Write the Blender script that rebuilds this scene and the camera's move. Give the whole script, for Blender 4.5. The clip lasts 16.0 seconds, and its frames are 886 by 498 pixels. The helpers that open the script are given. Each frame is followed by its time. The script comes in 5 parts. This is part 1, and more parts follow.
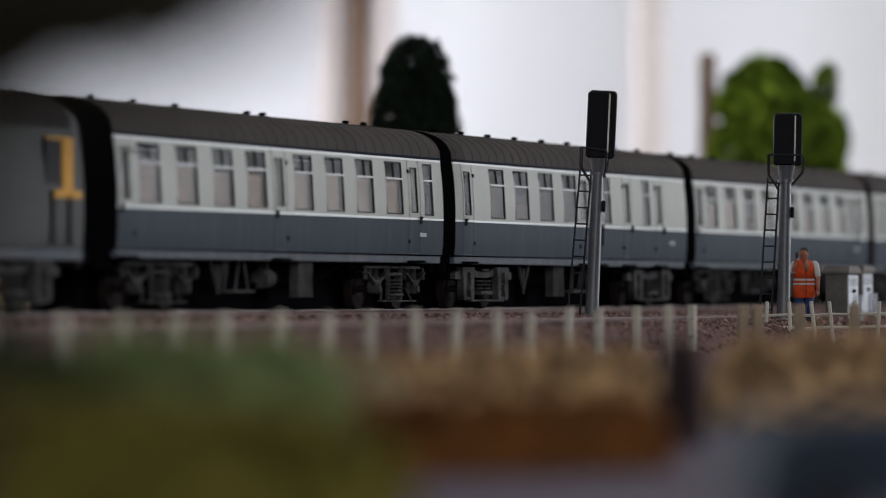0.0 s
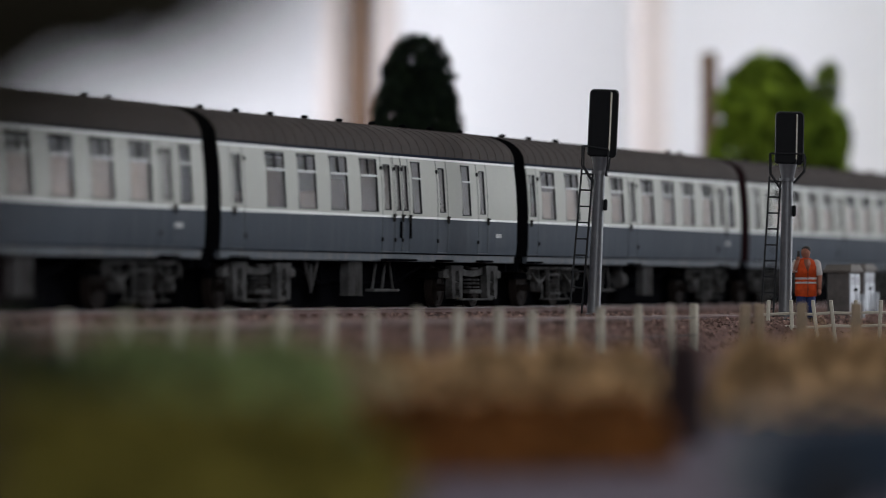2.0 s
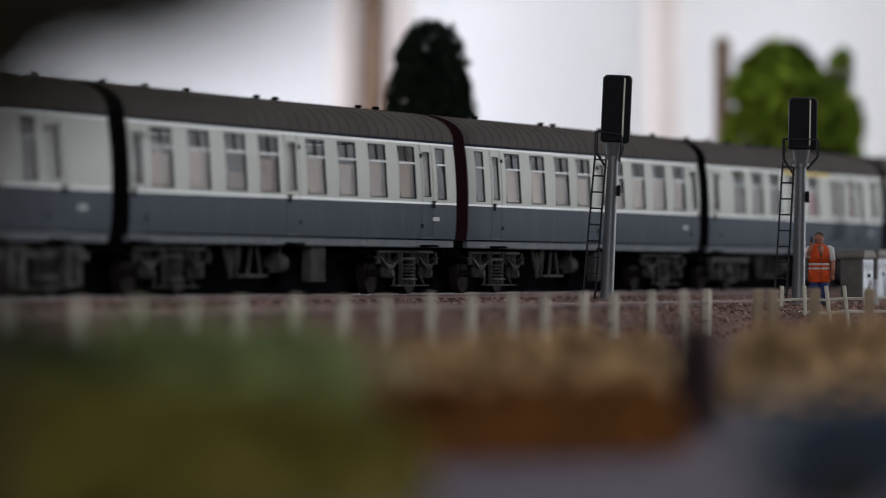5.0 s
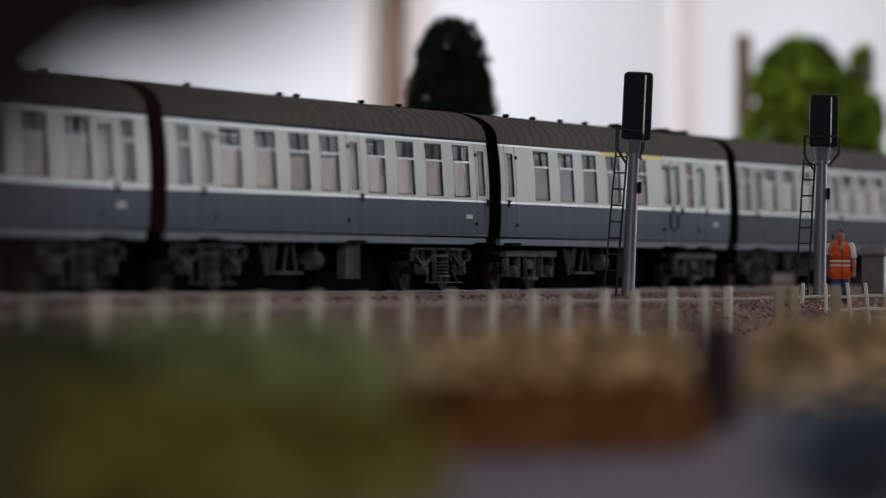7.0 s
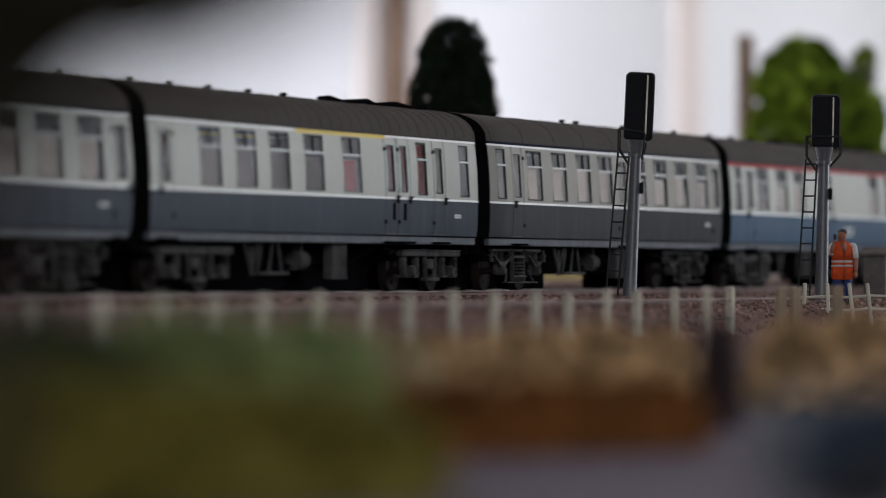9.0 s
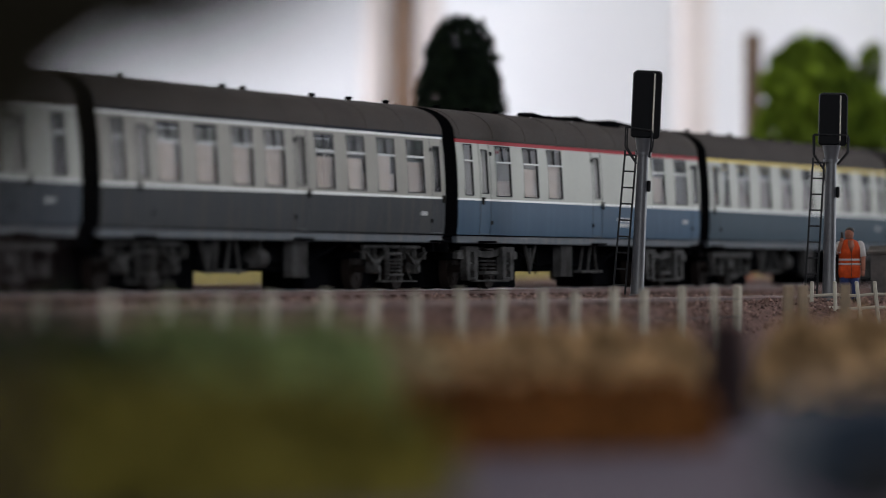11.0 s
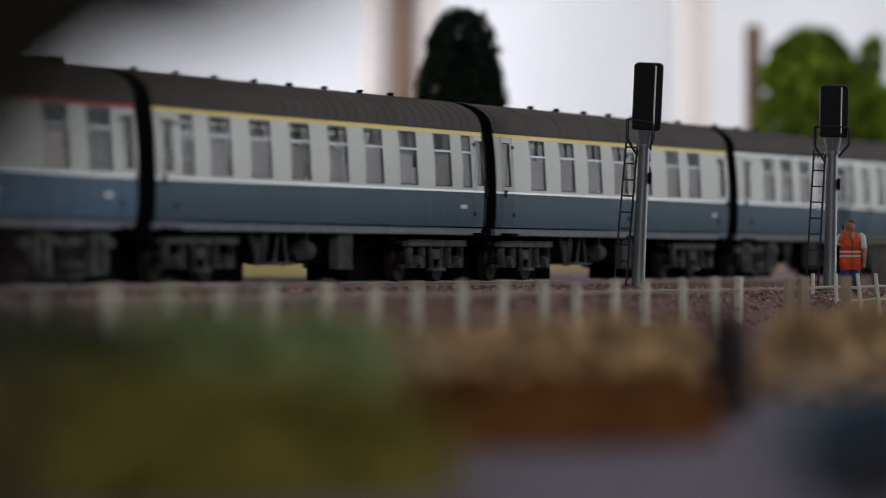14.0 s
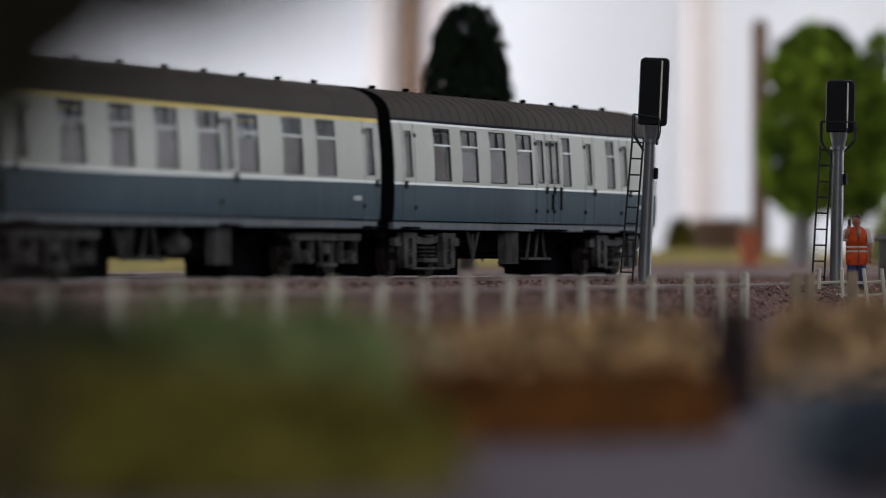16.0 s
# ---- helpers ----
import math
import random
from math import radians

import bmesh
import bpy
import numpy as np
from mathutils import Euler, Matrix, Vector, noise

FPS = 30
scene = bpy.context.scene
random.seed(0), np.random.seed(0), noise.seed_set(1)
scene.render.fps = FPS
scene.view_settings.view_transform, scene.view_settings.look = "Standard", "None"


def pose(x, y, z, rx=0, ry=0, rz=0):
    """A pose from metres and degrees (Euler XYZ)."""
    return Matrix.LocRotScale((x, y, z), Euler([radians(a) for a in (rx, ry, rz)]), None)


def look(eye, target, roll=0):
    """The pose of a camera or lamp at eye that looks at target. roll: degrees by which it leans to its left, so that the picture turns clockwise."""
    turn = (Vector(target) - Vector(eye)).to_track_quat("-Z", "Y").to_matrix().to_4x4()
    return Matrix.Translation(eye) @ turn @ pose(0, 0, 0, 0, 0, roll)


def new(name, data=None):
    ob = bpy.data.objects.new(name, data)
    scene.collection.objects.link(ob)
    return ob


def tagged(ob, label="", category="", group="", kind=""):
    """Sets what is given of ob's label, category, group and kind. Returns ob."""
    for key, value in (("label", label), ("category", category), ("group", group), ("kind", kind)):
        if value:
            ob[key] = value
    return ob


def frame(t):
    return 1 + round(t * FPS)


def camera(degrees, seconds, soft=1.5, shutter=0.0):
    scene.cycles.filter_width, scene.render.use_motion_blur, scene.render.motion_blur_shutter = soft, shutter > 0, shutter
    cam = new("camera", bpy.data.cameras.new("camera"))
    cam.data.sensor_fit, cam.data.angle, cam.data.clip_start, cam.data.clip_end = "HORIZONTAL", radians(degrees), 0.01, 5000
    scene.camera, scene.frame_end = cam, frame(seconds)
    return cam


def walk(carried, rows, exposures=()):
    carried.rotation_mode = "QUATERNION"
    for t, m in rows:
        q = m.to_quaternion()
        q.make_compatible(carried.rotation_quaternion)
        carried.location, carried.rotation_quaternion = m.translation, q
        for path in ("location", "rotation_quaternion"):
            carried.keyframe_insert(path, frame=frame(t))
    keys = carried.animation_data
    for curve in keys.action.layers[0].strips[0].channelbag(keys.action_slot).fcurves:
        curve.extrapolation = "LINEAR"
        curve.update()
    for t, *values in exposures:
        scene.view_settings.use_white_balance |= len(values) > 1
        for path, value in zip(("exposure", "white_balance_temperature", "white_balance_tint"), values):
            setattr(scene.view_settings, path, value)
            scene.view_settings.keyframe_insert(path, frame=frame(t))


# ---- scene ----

# A model railway at 1:76.2. Railway things are drawn in full-size metres and shrunk by U; world z = 0 is the rail top.
U = 1 / 76.2
TRACK = 71.78                  # the line's direction, degrees from world x
CD, SD = math.cos(radians(TRACK)), math.sin(radians(TRACK))
OFF = 35.61                    # the train's near side from the camera, across the line
EYE = 0.39 * U                 # the lens stands just over the rails

# ---- camera: a long lens on a stand, drifting a little ----
cam = camera(9.998, 16.0, 0.55, 0.4)
cam.data.dof.use_dof = True
cam.data.dof.focus_distance = 1.5
cam.data.dof.aperture_fstop = 17.0
cam.data.dof.aperture_blades = 7
DRIFT = [(0, 0.0, 0.0), (0.5, -0.9, 2.1), (1, 9.4, 1.6), (1.5, 8.3, 1.0), (2, 3.1, -2.3), (2.5, 9.0, -3.8), (3, 20.7, -9.0),
         (3.5, 18.8, -8.6), (4, 20.9, -18.5), (5.2, 27, -28), (6.5, 39.1, -34.3), (7, 63.5, -32.8), (7.5, 74.5, -31.4), (8, 60.3, -26.8),
         (9.2, 70, -34), (10.5, 87.7, -41.2), (11, 79.8, -35.4), (11.5, 86.5, -37.0), (12, 92.1, -35.4), (12.5, 69.7, -32.2),
         (13, 63.0, -38.9), (13.5, 77.2, -45.1), (14, 81.6, -49.4), (14.5, 85.2, -49.7), (15, 80.2, -52.5), (15.5, 77.5, -60.1),
         (16, 92.5, -58.0)]
STEP = math.degrees(1 / 8963.0)
walk(cam, [(t, pose(0, 0, EYE, 90 + (76 + dy) * STEP, 0, dx * STEP)) for t, dx, dy in DRIFT])


def at(x, depth, y=517.0):
    """World place at a depth from the lens, by its bearing at the start (784 straight ahead, 517 level)."""
    return Vector(((x - 784) / 8963.0 * depth, depth, EYE + (517 - y) / 8963.0 * depth))


def line(s, q, z=0.0):
    """World place from full-size metres: s along the track, q beyond the train's near side, z over the rails."""
    r = OFF + q
    return Vector((-SD * r + CD * s, CD * r + SD * s, z)) * U


def line_pose(s, q, z=0.0, turn=0.0):
    v = line(s, q, z)
    return pose(v.x, v.y, v.z, 0, 0, TRACK + turn)


# ---- world and light: a white room with daylight lamps in three unseen windows ----
world = bpy.data.worlds.new("sky")
scene.world = world
world.use_nodes = True
wn = world.node_tree
sky = wn.nodes.new("ShaderNodeTexSky")
sky.sky_type, sky.sun_disc, sky.sun_elevation, sky.sun_rotation = "NISHITA", False, radians(40), radians(120)
wn.links.new(sky.outputs[0], wn.nodes["Background"].inputs[0])
wn.nodes["Background"].inputs[1].default_value = 0.1


def window_light(name, eye, target, sx, sy, power, colour):
    d = bpy.data.lights.new(name, "AREA")
    d.shape, d.size, d.size_y, d.energy, d.color = "RECTANGLE", sx, sy, power, colour
    ob = new(name, d)
    ob.matrix_world = look(eye, target)
    return ob


# Unseen west window, added to brighten the far wall past the train.
window_light("window_daylight", (-2.42, 3.3, 0.75), (0, 3.3, 0.6), 1.5, 1.3, 101, (0.88, 0.92, 1.0))
window_light("window_daylight", (3.42, 3.35, 0.75), (0, 3.35, 0.6), 1.4, 1.3, 101, (0.87, 0.92, 1.0))
window_light("window_daylight", (0.3, -2.42, 0.85), (0.3, 0, 0.5), 1.0, 1.2, 49, (0.87, 0.92, 1.0))
scene.view_settings.exposure = 0.0


# ---- materials ----
def mat(name, colour, rough=0.6, metal=0.0, vary=0.25, scale=60.0, fine=900.0, bump=0.15, tint=None, dirt=None, spec=0.5, per_object=0.0, island=0.0):
    m = bpy.data.materials.new(name)
    m.use_nodes = True
    t, n, l = m.node_tree, m.node_tree.nodes, m.node_tree.links
    b = n["Principled BSDF"]
    b.inputs["Roughness"].default_value, b.inputs["Metallic"].default_value = rough, metal
    b.inputs["Specular IOR Level"].default_value = spec
    co = n.new("ShaderNodeTexCoord")
    big, small = n.new("ShaderNodeTexNoise"), n.new("ShaderNodeTexNoise")
    big.inputs["Scale"].default_value, small.inputs["Scale"].default_value = scale, fine
    big.inputs["Detail"].default_value, small.inputs["Detail"].default_value = 5, 3
    for k in (big, small):
        l.new(co.outputs["Object"], k.inputs["Vector"])
    ramp = n.new("ShaderNodeValToRGB")
    lo = tint or tuple(c * (1 - vary) for c in colour)
    ramp.color_ramp.elements[0].position, ramp.color_ramp.elements[1].position = 0.32, 0.68
    ramp.color_ramp.elements[0].color, ramp.color_ramp.elements[1].color = (*lo, 1), (*colour, 1)
    l.new(big.outputs[0], ramp.inputs[0])
    mix = n.new("ShaderNodeMix")
    mix.data_type, mix.blend_type = "RGBA", "MULTIPLY"
    mix.inputs[0].default_value = min(1.0, vary * 1.6)
    l.new(ramp.outputs[0], mix.inputs[6])
    l.new(small.outputs[0], mix.inputs[7])
    out = mix.outputs[2]
    if per_object:
        info, hsv, mr = n.new("ShaderNodeObjectInfo"), n.new("ShaderNodeHueSaturation"), n.new("ShaderNodeMapRange")
        mr.inputs[3].default_value, mr.inputs[4].default_value = 1 - per_object, 1 + per_object
        l.new(info.outputs["Random"], mr.inputs[0])
        l.new(mr.outputs[0], hsv.inputs["Value"])
        l.new(out, hsv.inputs["Color"])
        out = hsv.outputs[0]
    if island:
        geo, hsv, mr = n.new("ShaderNodeNewGeometry"), n.new("ShaderNodeHueSaturation"), n.new("ShaderNodeMapRange")
        mr.inputs[3].default_value, mr.inputs[4].default_value = 1 - island, 1 + island
        l.new(geo.outputs["Random Per Island"], mr.inputs[0])
        l.new(mr.outputs[0], hsv.inputs["Value"])
        l.new(out, hsv.inputs["Color"])
        out = hsv.outputs[0]
    if dirt:
        streak, mp, r2, mx = n.new("ShaderNodeTexNoise"), n.new("ShaderNodeMapping"), n.new("ShaderNodeValToRGB"), n.new("ShaderNodeMix")
        mp.inputs["Scale"].default_value = (260, 260, 40)
        streak.inputs["Scale"].default_value, streak.inputs["Detail"].default_value = 1.0, 4
        l.new(co.outputs["Object"], mp.inputs[0])
        l.new(mp.outputs[0], streak.inputs["Vector"])
        l.new(streak.outputs[0], r2.inputs[0])
        r2.color_ramp.elements[0].position, r2.color_ramp.elements[1].position = 0.48, 0.8
        mx.data_type = "RGBA"
        l.new(r2.outputs[0], mx.inputs[0])
        l.new(out, mx.inputs[6])
        mx.inputs[7].default_value = (*dirt, 1)
        out = mx.outputs[2]
    l.new(out, b.inputs["Base Color"])
    if bump:
        bp = n.new("ShaderNodeBump")
        bp.inputs["Strength"].default_value, bp.inputs["Distance"].default_value = bump, 0.0004
        l.new(small.outputs[0], bp.inputs["Height"])
        l.new(bp.outputs[0], b.inputs["Normal"])
    return m


def glass_mat(name, tint):
    m = bpy.data.materials.new(name)
    m.use_nodes = True
    n, l = m.node_tree.nodes, m.node_tree.links
    n.remove(n["Principled BSDF"])
    tr, gl, mx, fr = n.new("ShaderNodeBsdfTransparent"), n.new("ShaderNodeBsdfGlossy"), n.new("ShaderNodeMixShader"), n.new("ShaderNodeFresnel")
    tr.inputs[0].default_value = (*tint, 1)
    gl.inputs["Roughness"].default_value = 0.12
    fr.inputs[0].default_value = 1.16
    l.new(fr.outputs[0], mx.inputs[0])
    l.new(tr.outputs[0], mx.inputs[1])
    l.new(gl.outputs[0], mx.inputs[2])
    l.new(mx.outputs[0], n["Material Output"].inputs[0])
    return m


CREAM = mat("coach_grey", (0.345, 0.345, 0.30), 0.5, vary=0.1, scale=25, bump=0.03, dirt=(0.31, 0.31, 0.265), spec=0.12)
BLUE = mat("coach_blue", (0.030, 0.041, 0.055), 0.5, vary=0.18, scale=25, bump=0.03, dirt=(0.036, 0.042, 0.051), spec=0.03)
BLUE_CLEAN = mat("coach_bright_blue", (0.018, 0.055, 0.10), 0.45, vary=0.12, scale=25, bump=0.03, dirt=(0.024, 0.061, 0.102), spec=0.04)
CREAM_DIRTY = mat("coach_grimy_grey", (0.285, 0.27, 0.235), 0.6, vary=0.15, scale=25, bump=0.04, dirt=(0.24, 0.222, 0.19), spec=0.08)
BLUE_DIRTY = mat("coach_grimy_blue", (0.036, 0.039, 0.043), 0.6, vary=0.25, scale=25, bump=0.04, dirt=(0.043, 0.038, 0.033), spec=0.03)
BLUE_MID = mat("coach_teal_blue", (0.015, 0.037, 0.053), 0.45, vary=0.15, scale=25, bump=0.03, dirt=(0.019, 0.038, 0.052), spec=0.03)
ROOF = mat("roof_grey", (0.066, 0.053, 0.046), 0.75, vary=0.25, scale=30, bump=0.1, dirt=(0.04, 0.035, 0.032), spec=0.04)
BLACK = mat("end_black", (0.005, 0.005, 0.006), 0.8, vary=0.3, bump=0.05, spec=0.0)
FRAME = mat("underframe_grey", (0.035, 0.033, 0.03), 0.8, vary=0.35, scale=120, bump=0.15, spec=0.0)
SOLEBAR = mat("solebar_grey", (0.07, 0.082, 0.096), 0.6, vary=0.25, scale=60, bump=0.08, dirt=(0.09, 0.085, 0.08), spec=0.08)
BOGIE = mat("bogie_grey", (0.085, 0.082, 0.079), 0.6, vary=0.45, scale=180, bump=0.2, tint=(0.016, 0.014, 0.013), spec=0.015)
GEAR = mat("gear_grey", (0.085, 0.083, 0.082), 0.65, vary=0.35, scale=150, bump=0.15, tint=(0.04, 0.037, 0.035), spec=0.01)
SOLE_LINE = mat("sole_line_black", (0.006, 0.006, 0.008), 0.7, vary=0.2, bump=0.0, spec=0.0)
GUTTER = mat("gutter_navy", (0.012, 0.017, 0.03), 0.7, vary=0.2, bump=0.0, spec=0.01)
WHITE = mat("lining_white", (0.66, 0.66, 0.62), 0.45, vary=0.06, bump=0.0)
YELLOW = mat("lining_yellow", (0.66, 0.49, 0.12), 0.6, vary=0.1, bump=0.0, spec=0.08)
RED = mat("lining_red", (0.33, 0.012, 0.022), 0.6, vary=0.1, bump=0.0, spec=0.05)
MAROON = mat("gangway_maroon", (0.018, 0.003, 0.005), 0.6, vary=0.2, bump=0.05, spec=0.1)
RUBBER = mat("window_rubber", (0.02, 0.02, 0.022), 0.6, vary=0.2, bump=0.0, spec=0.04)
GLASS = glass_mat("window_glass", (0.95, 0.95, 0.95))
SEAT = mat("seat_beige", (0.45, 0.36, 0.31), 0.8, vary=0.2, scale=90, bump=0.1, spec=0.05)
# Panels added behind the panes to give them pale, grey-brown or red tones.
PANE_BACK = mat("window_backing", (0.46, 0.375, 0.315), 0.8, vary=0.25, scale=160, bump=0.05, per_object=0.2, spec=0.0)
PANE_BACK_GREY = mat("window_blind_grey", (0.155, 0.125, 0.11), 0.8, vary=0.3, scale=160, bump=0.05, per_object=0.3, spec=0.0)
PANE_BACK_RED = mat("window_backing_red", (0.32, 0.045, 0.05), 0.8, vary=0.25, scale=160, bump=0.05, per_object=0.2, spec=0.0)
TRANSOM = mat("transom_pale", (0.40, 0.40, 0.37), 0.5, vary=0.1, bump=0.0)
TABLE = mat("interior_cream", (0.5, 0.46, 0.42), 0.6, vary=0.1, bump=0.02)
STEEL = mat("rail_steel", (0.6, 0.56, 0.54), 0.2, metal=0.85, vary=0.2, scale=80, bump=0.05)
RUST = mat("rail_rust", (0.19, 0.11, 0.095), 0.8, vary=0.35, scale=120, bump=0.2, spec=0.15)
SLEEPER = mat("sleeper", (0.095, 0.07, 0.065), 0.85, vary=0.35, scale=150, bump=0.3, per_object=0.2, spec=0.1)
BALLAST = mat("ballast", (0.20, 0.145, 0.13), 0.95, vary=0.55, scale=300, fine=1600, bump=0.7, tint=(0.075, 0.05, 0.045), per_object=0.0, spec=0.1)
WHEEL = mat("wheel", (0.018, 0.013, 0.011), 0.7, metal=0.0, vary=0.3, bump=0.05, spec=0.02)
SIGNAL_BLACK = mat("signal_black", (0.005, 0.005, 0.006), 0.5, vary=0.2, bump=0.03, spec=0.06)
SIGNAL_GREY = mat("signal_grey", (0.10, 0.10, 0.11), 0.4, vary=0.25, scale=140, bump=0.05, dirt=(0.14, 0.135, 0.13), spec=0.45)
LADDER = mat("ladder_grey", (0.022, 0.022, 0.024), 0.55, vary=0.2, bump=0.0, spec=0.15)
FENCE = mat("fence_wood", (0.55, 0.50, 0.40), 0.8, vary=0.3, scale=160, bump=0.2, per_object=0.15, spec=0.15)
FENCE_BROWN = mat("fence_brown", (0.34, 0.26, 0.18), 0.85, vary=0.35, scale=160, bump=0.2, per_object=0.15, spec=0.1)
FENCE_WHITE = mat("fence_white", (0.50, 0.46, 0.37), 0.7, vary=0.2, scale=160, bump=0.1, per_object=0.1)
WALL = mat("wall_white", (0.86, 0.86, 0.89), 0.9, vary=0.03, scale=1.5, fine=60, bump=0.02)
# For the unseen walls, kept dark to cut light bounced onto the layout.
WALL_DIM = mat("wall_buff", (0.34, 0.31, 0.28), 0.9, vary=0.06, scale=1.5, fine=60, bump=0.02)
CEILING = mat("ceiling_white", (0.6, 0.59, 0.57), 0.9, vary=0.03, scale=2, fine=60, bump=0.02)
FLOOR = mat("floor_carpet", (0.22, 0.19, 0.16), 0.95, vary=0.3, scale=8, fine=300, bump=0.3)
POST_DARK = mat("wall_post_brown", (0.24, 0.135, 0.08), 0.6, vary=0.3, scale=6, fine=90, bump=0.1)
STEEL_DULL = mat("rail_dull", (0.30, 0.20, 0.175), 0.5, metal=0.3, vary=0.3, scale=80, bump=0.05)
PINE = mat("wall_post_pine", (0.42, 0.27, 0.19), 0.6, vary=0.3, scale=6, fine=90, bump=0.1)
PINE_PALE = mat("wall_post_pale", (0.72, 0.63, 0.6), 0.6, vary=0.1, scale=6, fine=90, bump=0.05)
NUMBER = mat("number_grey", (0.42, 0.42, 0.41), 0.6, vary=0.15, bump=0.0)
SEAM = mat("door_gap", (0.11, 0.115, 0.12), 0.7, vary=0.2, bump=0.0, spec=0.1)
LEAF_DARK = mat("foliage_dark", (0.022, 0.034, 0.018), 0.8, vary=0.5, scale=200, bump=0.0, tint=(0.008, 0.014, 0.01), spec=0.08, island=0.55)
# The dark noise tint stands in for shaded gaps between leaf clumps.
LEAF_GREEN = mat("foliage_green", (0.40, 0.55, 0.055), 0.75, vary=0.5, scale=75, bump=0.0, tint=(0.03, 0.07, 0.01), spec=0.08, island=0.75)
LEAF_LIME = mat("foliage_lime", (0.50, 0.55, 0.16), 0.8, vary=0.4, scale=120, bump=0.0, tint=(0.22, 0.27, 0.06), spec=0.08, island=0.5)
LEAF_MOSS = mat("foliage_moss", (0.35, 0.43, 0.17), 0.85, vary=0.45, scale=90, bump=0.0, tint=(0.16, 0.19, 0.075), spec=0.08, island=0.55)
LEAF_DEEP = mat("foliage_deep", (0.05, 0.075, 0.035), 0.85, vary=0.4, scale=90, bump=0.0, tint=(0.025, 0.04, 0.018), spec=0.08, island=0.55)
LEAF_SAGE = mat("foliage_sage", (0.5, 0.39, 0.22), 0.85, vary=0.4, scale=90, bump=0.0, tint=(0.28, 0.21, 0.12), spec=0.08, island=0.55)
LEAF_OLIVE = mat("foliage_olive", (0.27, 0.22, 0.045), 0.85, vary=0.45, scale=90, bump=0.0, tint=(0.10, 0.085, 0.016), spec=0.08, island=0.55)
LEAF_TAN = mat("foliage_tan", (0.74, 0.48, 0.25), 0.85, vary=0.4, scale=110, bump=0.0, tint=(0.38, 0.24, 0.12), spec=0.08, island=0.55)
LEAF_RUST = mat("foliage_rust", (0.32, 0.125, 0.035), 0.85, vary=0.5, scale=110, bump=0.0, tint=(0.12, 0.045, 0.012), spec=0.08, island=0.55)
LEAF_NEAR = mat("foliage_near", (0.05, 0.042, 0.026), 0.85, vary=0.5, scale=200, bump=0.0, spec=0.08)
BARK = mat("bark", (0.11, 0.09, 0.075), 0.9, vary=0.5, scale=150, bump=0.5, spec=0.1)
STUMP = mat("dark_timber", (0.035, 0.02, 0.02), 0.85, vary=0.4, scale=150, bump=0.3, spec=0.1)


# ---- mesh helpers ----
class Form:
    """Collects faces in full-size metres."""

    def __init__(self):
        self.v, self.f = [], []

    def add(self, vs, fs):
        k = len(self.v)
        self.v += [tuple(p) for p in vs]
        self.f += [tuple(i + k for i in f) for f in fs]
        return self

    def box(self, x, y, z, sx, sy, sz, c=0.0):
        """A box about (x, y, z), its edges cut by c."""
        hx, hy, hz = sx / 2, sy / 2, sz / 2
        if not c:
            vs = [(x + a * hx, y + b * hy, z + d * hz) for d in (-1, 1) for a, b in ((-1, -1), (1, -1), (1, 1), (-1, 1))]
            return self.add(vs, [(3, 2, 1, 0), (4, 5, 6, 7), (0, 1, 5, 4), (1, 2, 6, 5), (2, 3, 7, 6), (3, 0, 4, 7)])
        ring = [(-hx + c, -hy), (hx - c, -hy), (hx, -hy + c), (hx, hy - c), (hx - c, hy), (-hx + c, hy), (-hx, hy - c), (-hx, -hy + c)]
        vs = []
        for d, k in ((-hz, 1), (-hz + c, 0), (hz - c, 0), (hz, 1)):
            for a, b in ring:
                kx, ky = (1 - k * c / hx), (1 - k * c / hy)
                vs.append((x + a * kx, y + b * ky, z + d))
        fs = [tuple(range(7, -1, -1)), tuple(range(24, 32))]
        for r in range(3):
            fs += [(r * 8 + i, r * 8 + (i + 1) % 8, r * 8 + 8 + (i + 1) % 8, r * 8 + 8 + i) for i in range(8)]
        return self.add(vs, fs)

    def tube(self, a, b, r0, r1=None, n=10, caps=True):
        a, b = Vector(a), Vector(b)
        r1 = r0 if r1 is None else r1
        w = (b - a).normalized()
        u = w.orthogonal().normalized()
        k = w.cross(u)
        vs = []
        for p, r in ((a, r0), (b, r1)):
            vs += [p + (u * math.cos(2 * math.pi * i / n) + k * math.sin(2 * math.pi * i / n)) * r for i in range(n)]
        fs = [(i, (i + 1) % n, n + (i + 1) % n, n + i) for i in range(n)]
        if caps:
            fs += [tuple(range(n - 1, -1, -1)), tuple(range(n, 2 * n))]
        return self.add(vs, fs)

    def loft(self, rings, closed=True, caps=True):
        n = len(rings[0])
        vs = [p for r in rings for p in r]
        fs = []
        for r in range(len(rings) - 1):
            for i in range(n if closed else n - 1):
                j = (i + 1) % n
                fs.append((r * n + i, r * n + j, (r + 1) * n + j, (r + 1) * n + i))
        if caps:
            fs += [tuple(range(n - 1, -1, -1)), tuple(range((len(rings) - 1) * n, len(rings) * n))]
        return self.add(vs, fs)

    def weld(self):
        """Joins points that fall together."""
        seen, back, vs = {}, [], []
        for p in self.v:
            k = tuple(round(c, 4) for c in p)
            if k not in seen:
                seen[k] = len(vs)
                vs.append(p)
            back.append(seen[k])
        self.v, self.f = vs, [tuple(back[i] for i in f) for f in self.f]
        return self

    def pipe(self, pts, r, n=6):
        """One bent tube through points."""
        pts = [Vector(p) for p in pts]
        rings = []
        for i, p in enumerate(pts):
            w = (pts[min(i + 1, len(pts) - 1)] - pts[max(i - 1, 0)]).normalized()
            u = w.cross(Vector((0.31, 0.9, 0.2))).normalized()
            k = w.cross(u)
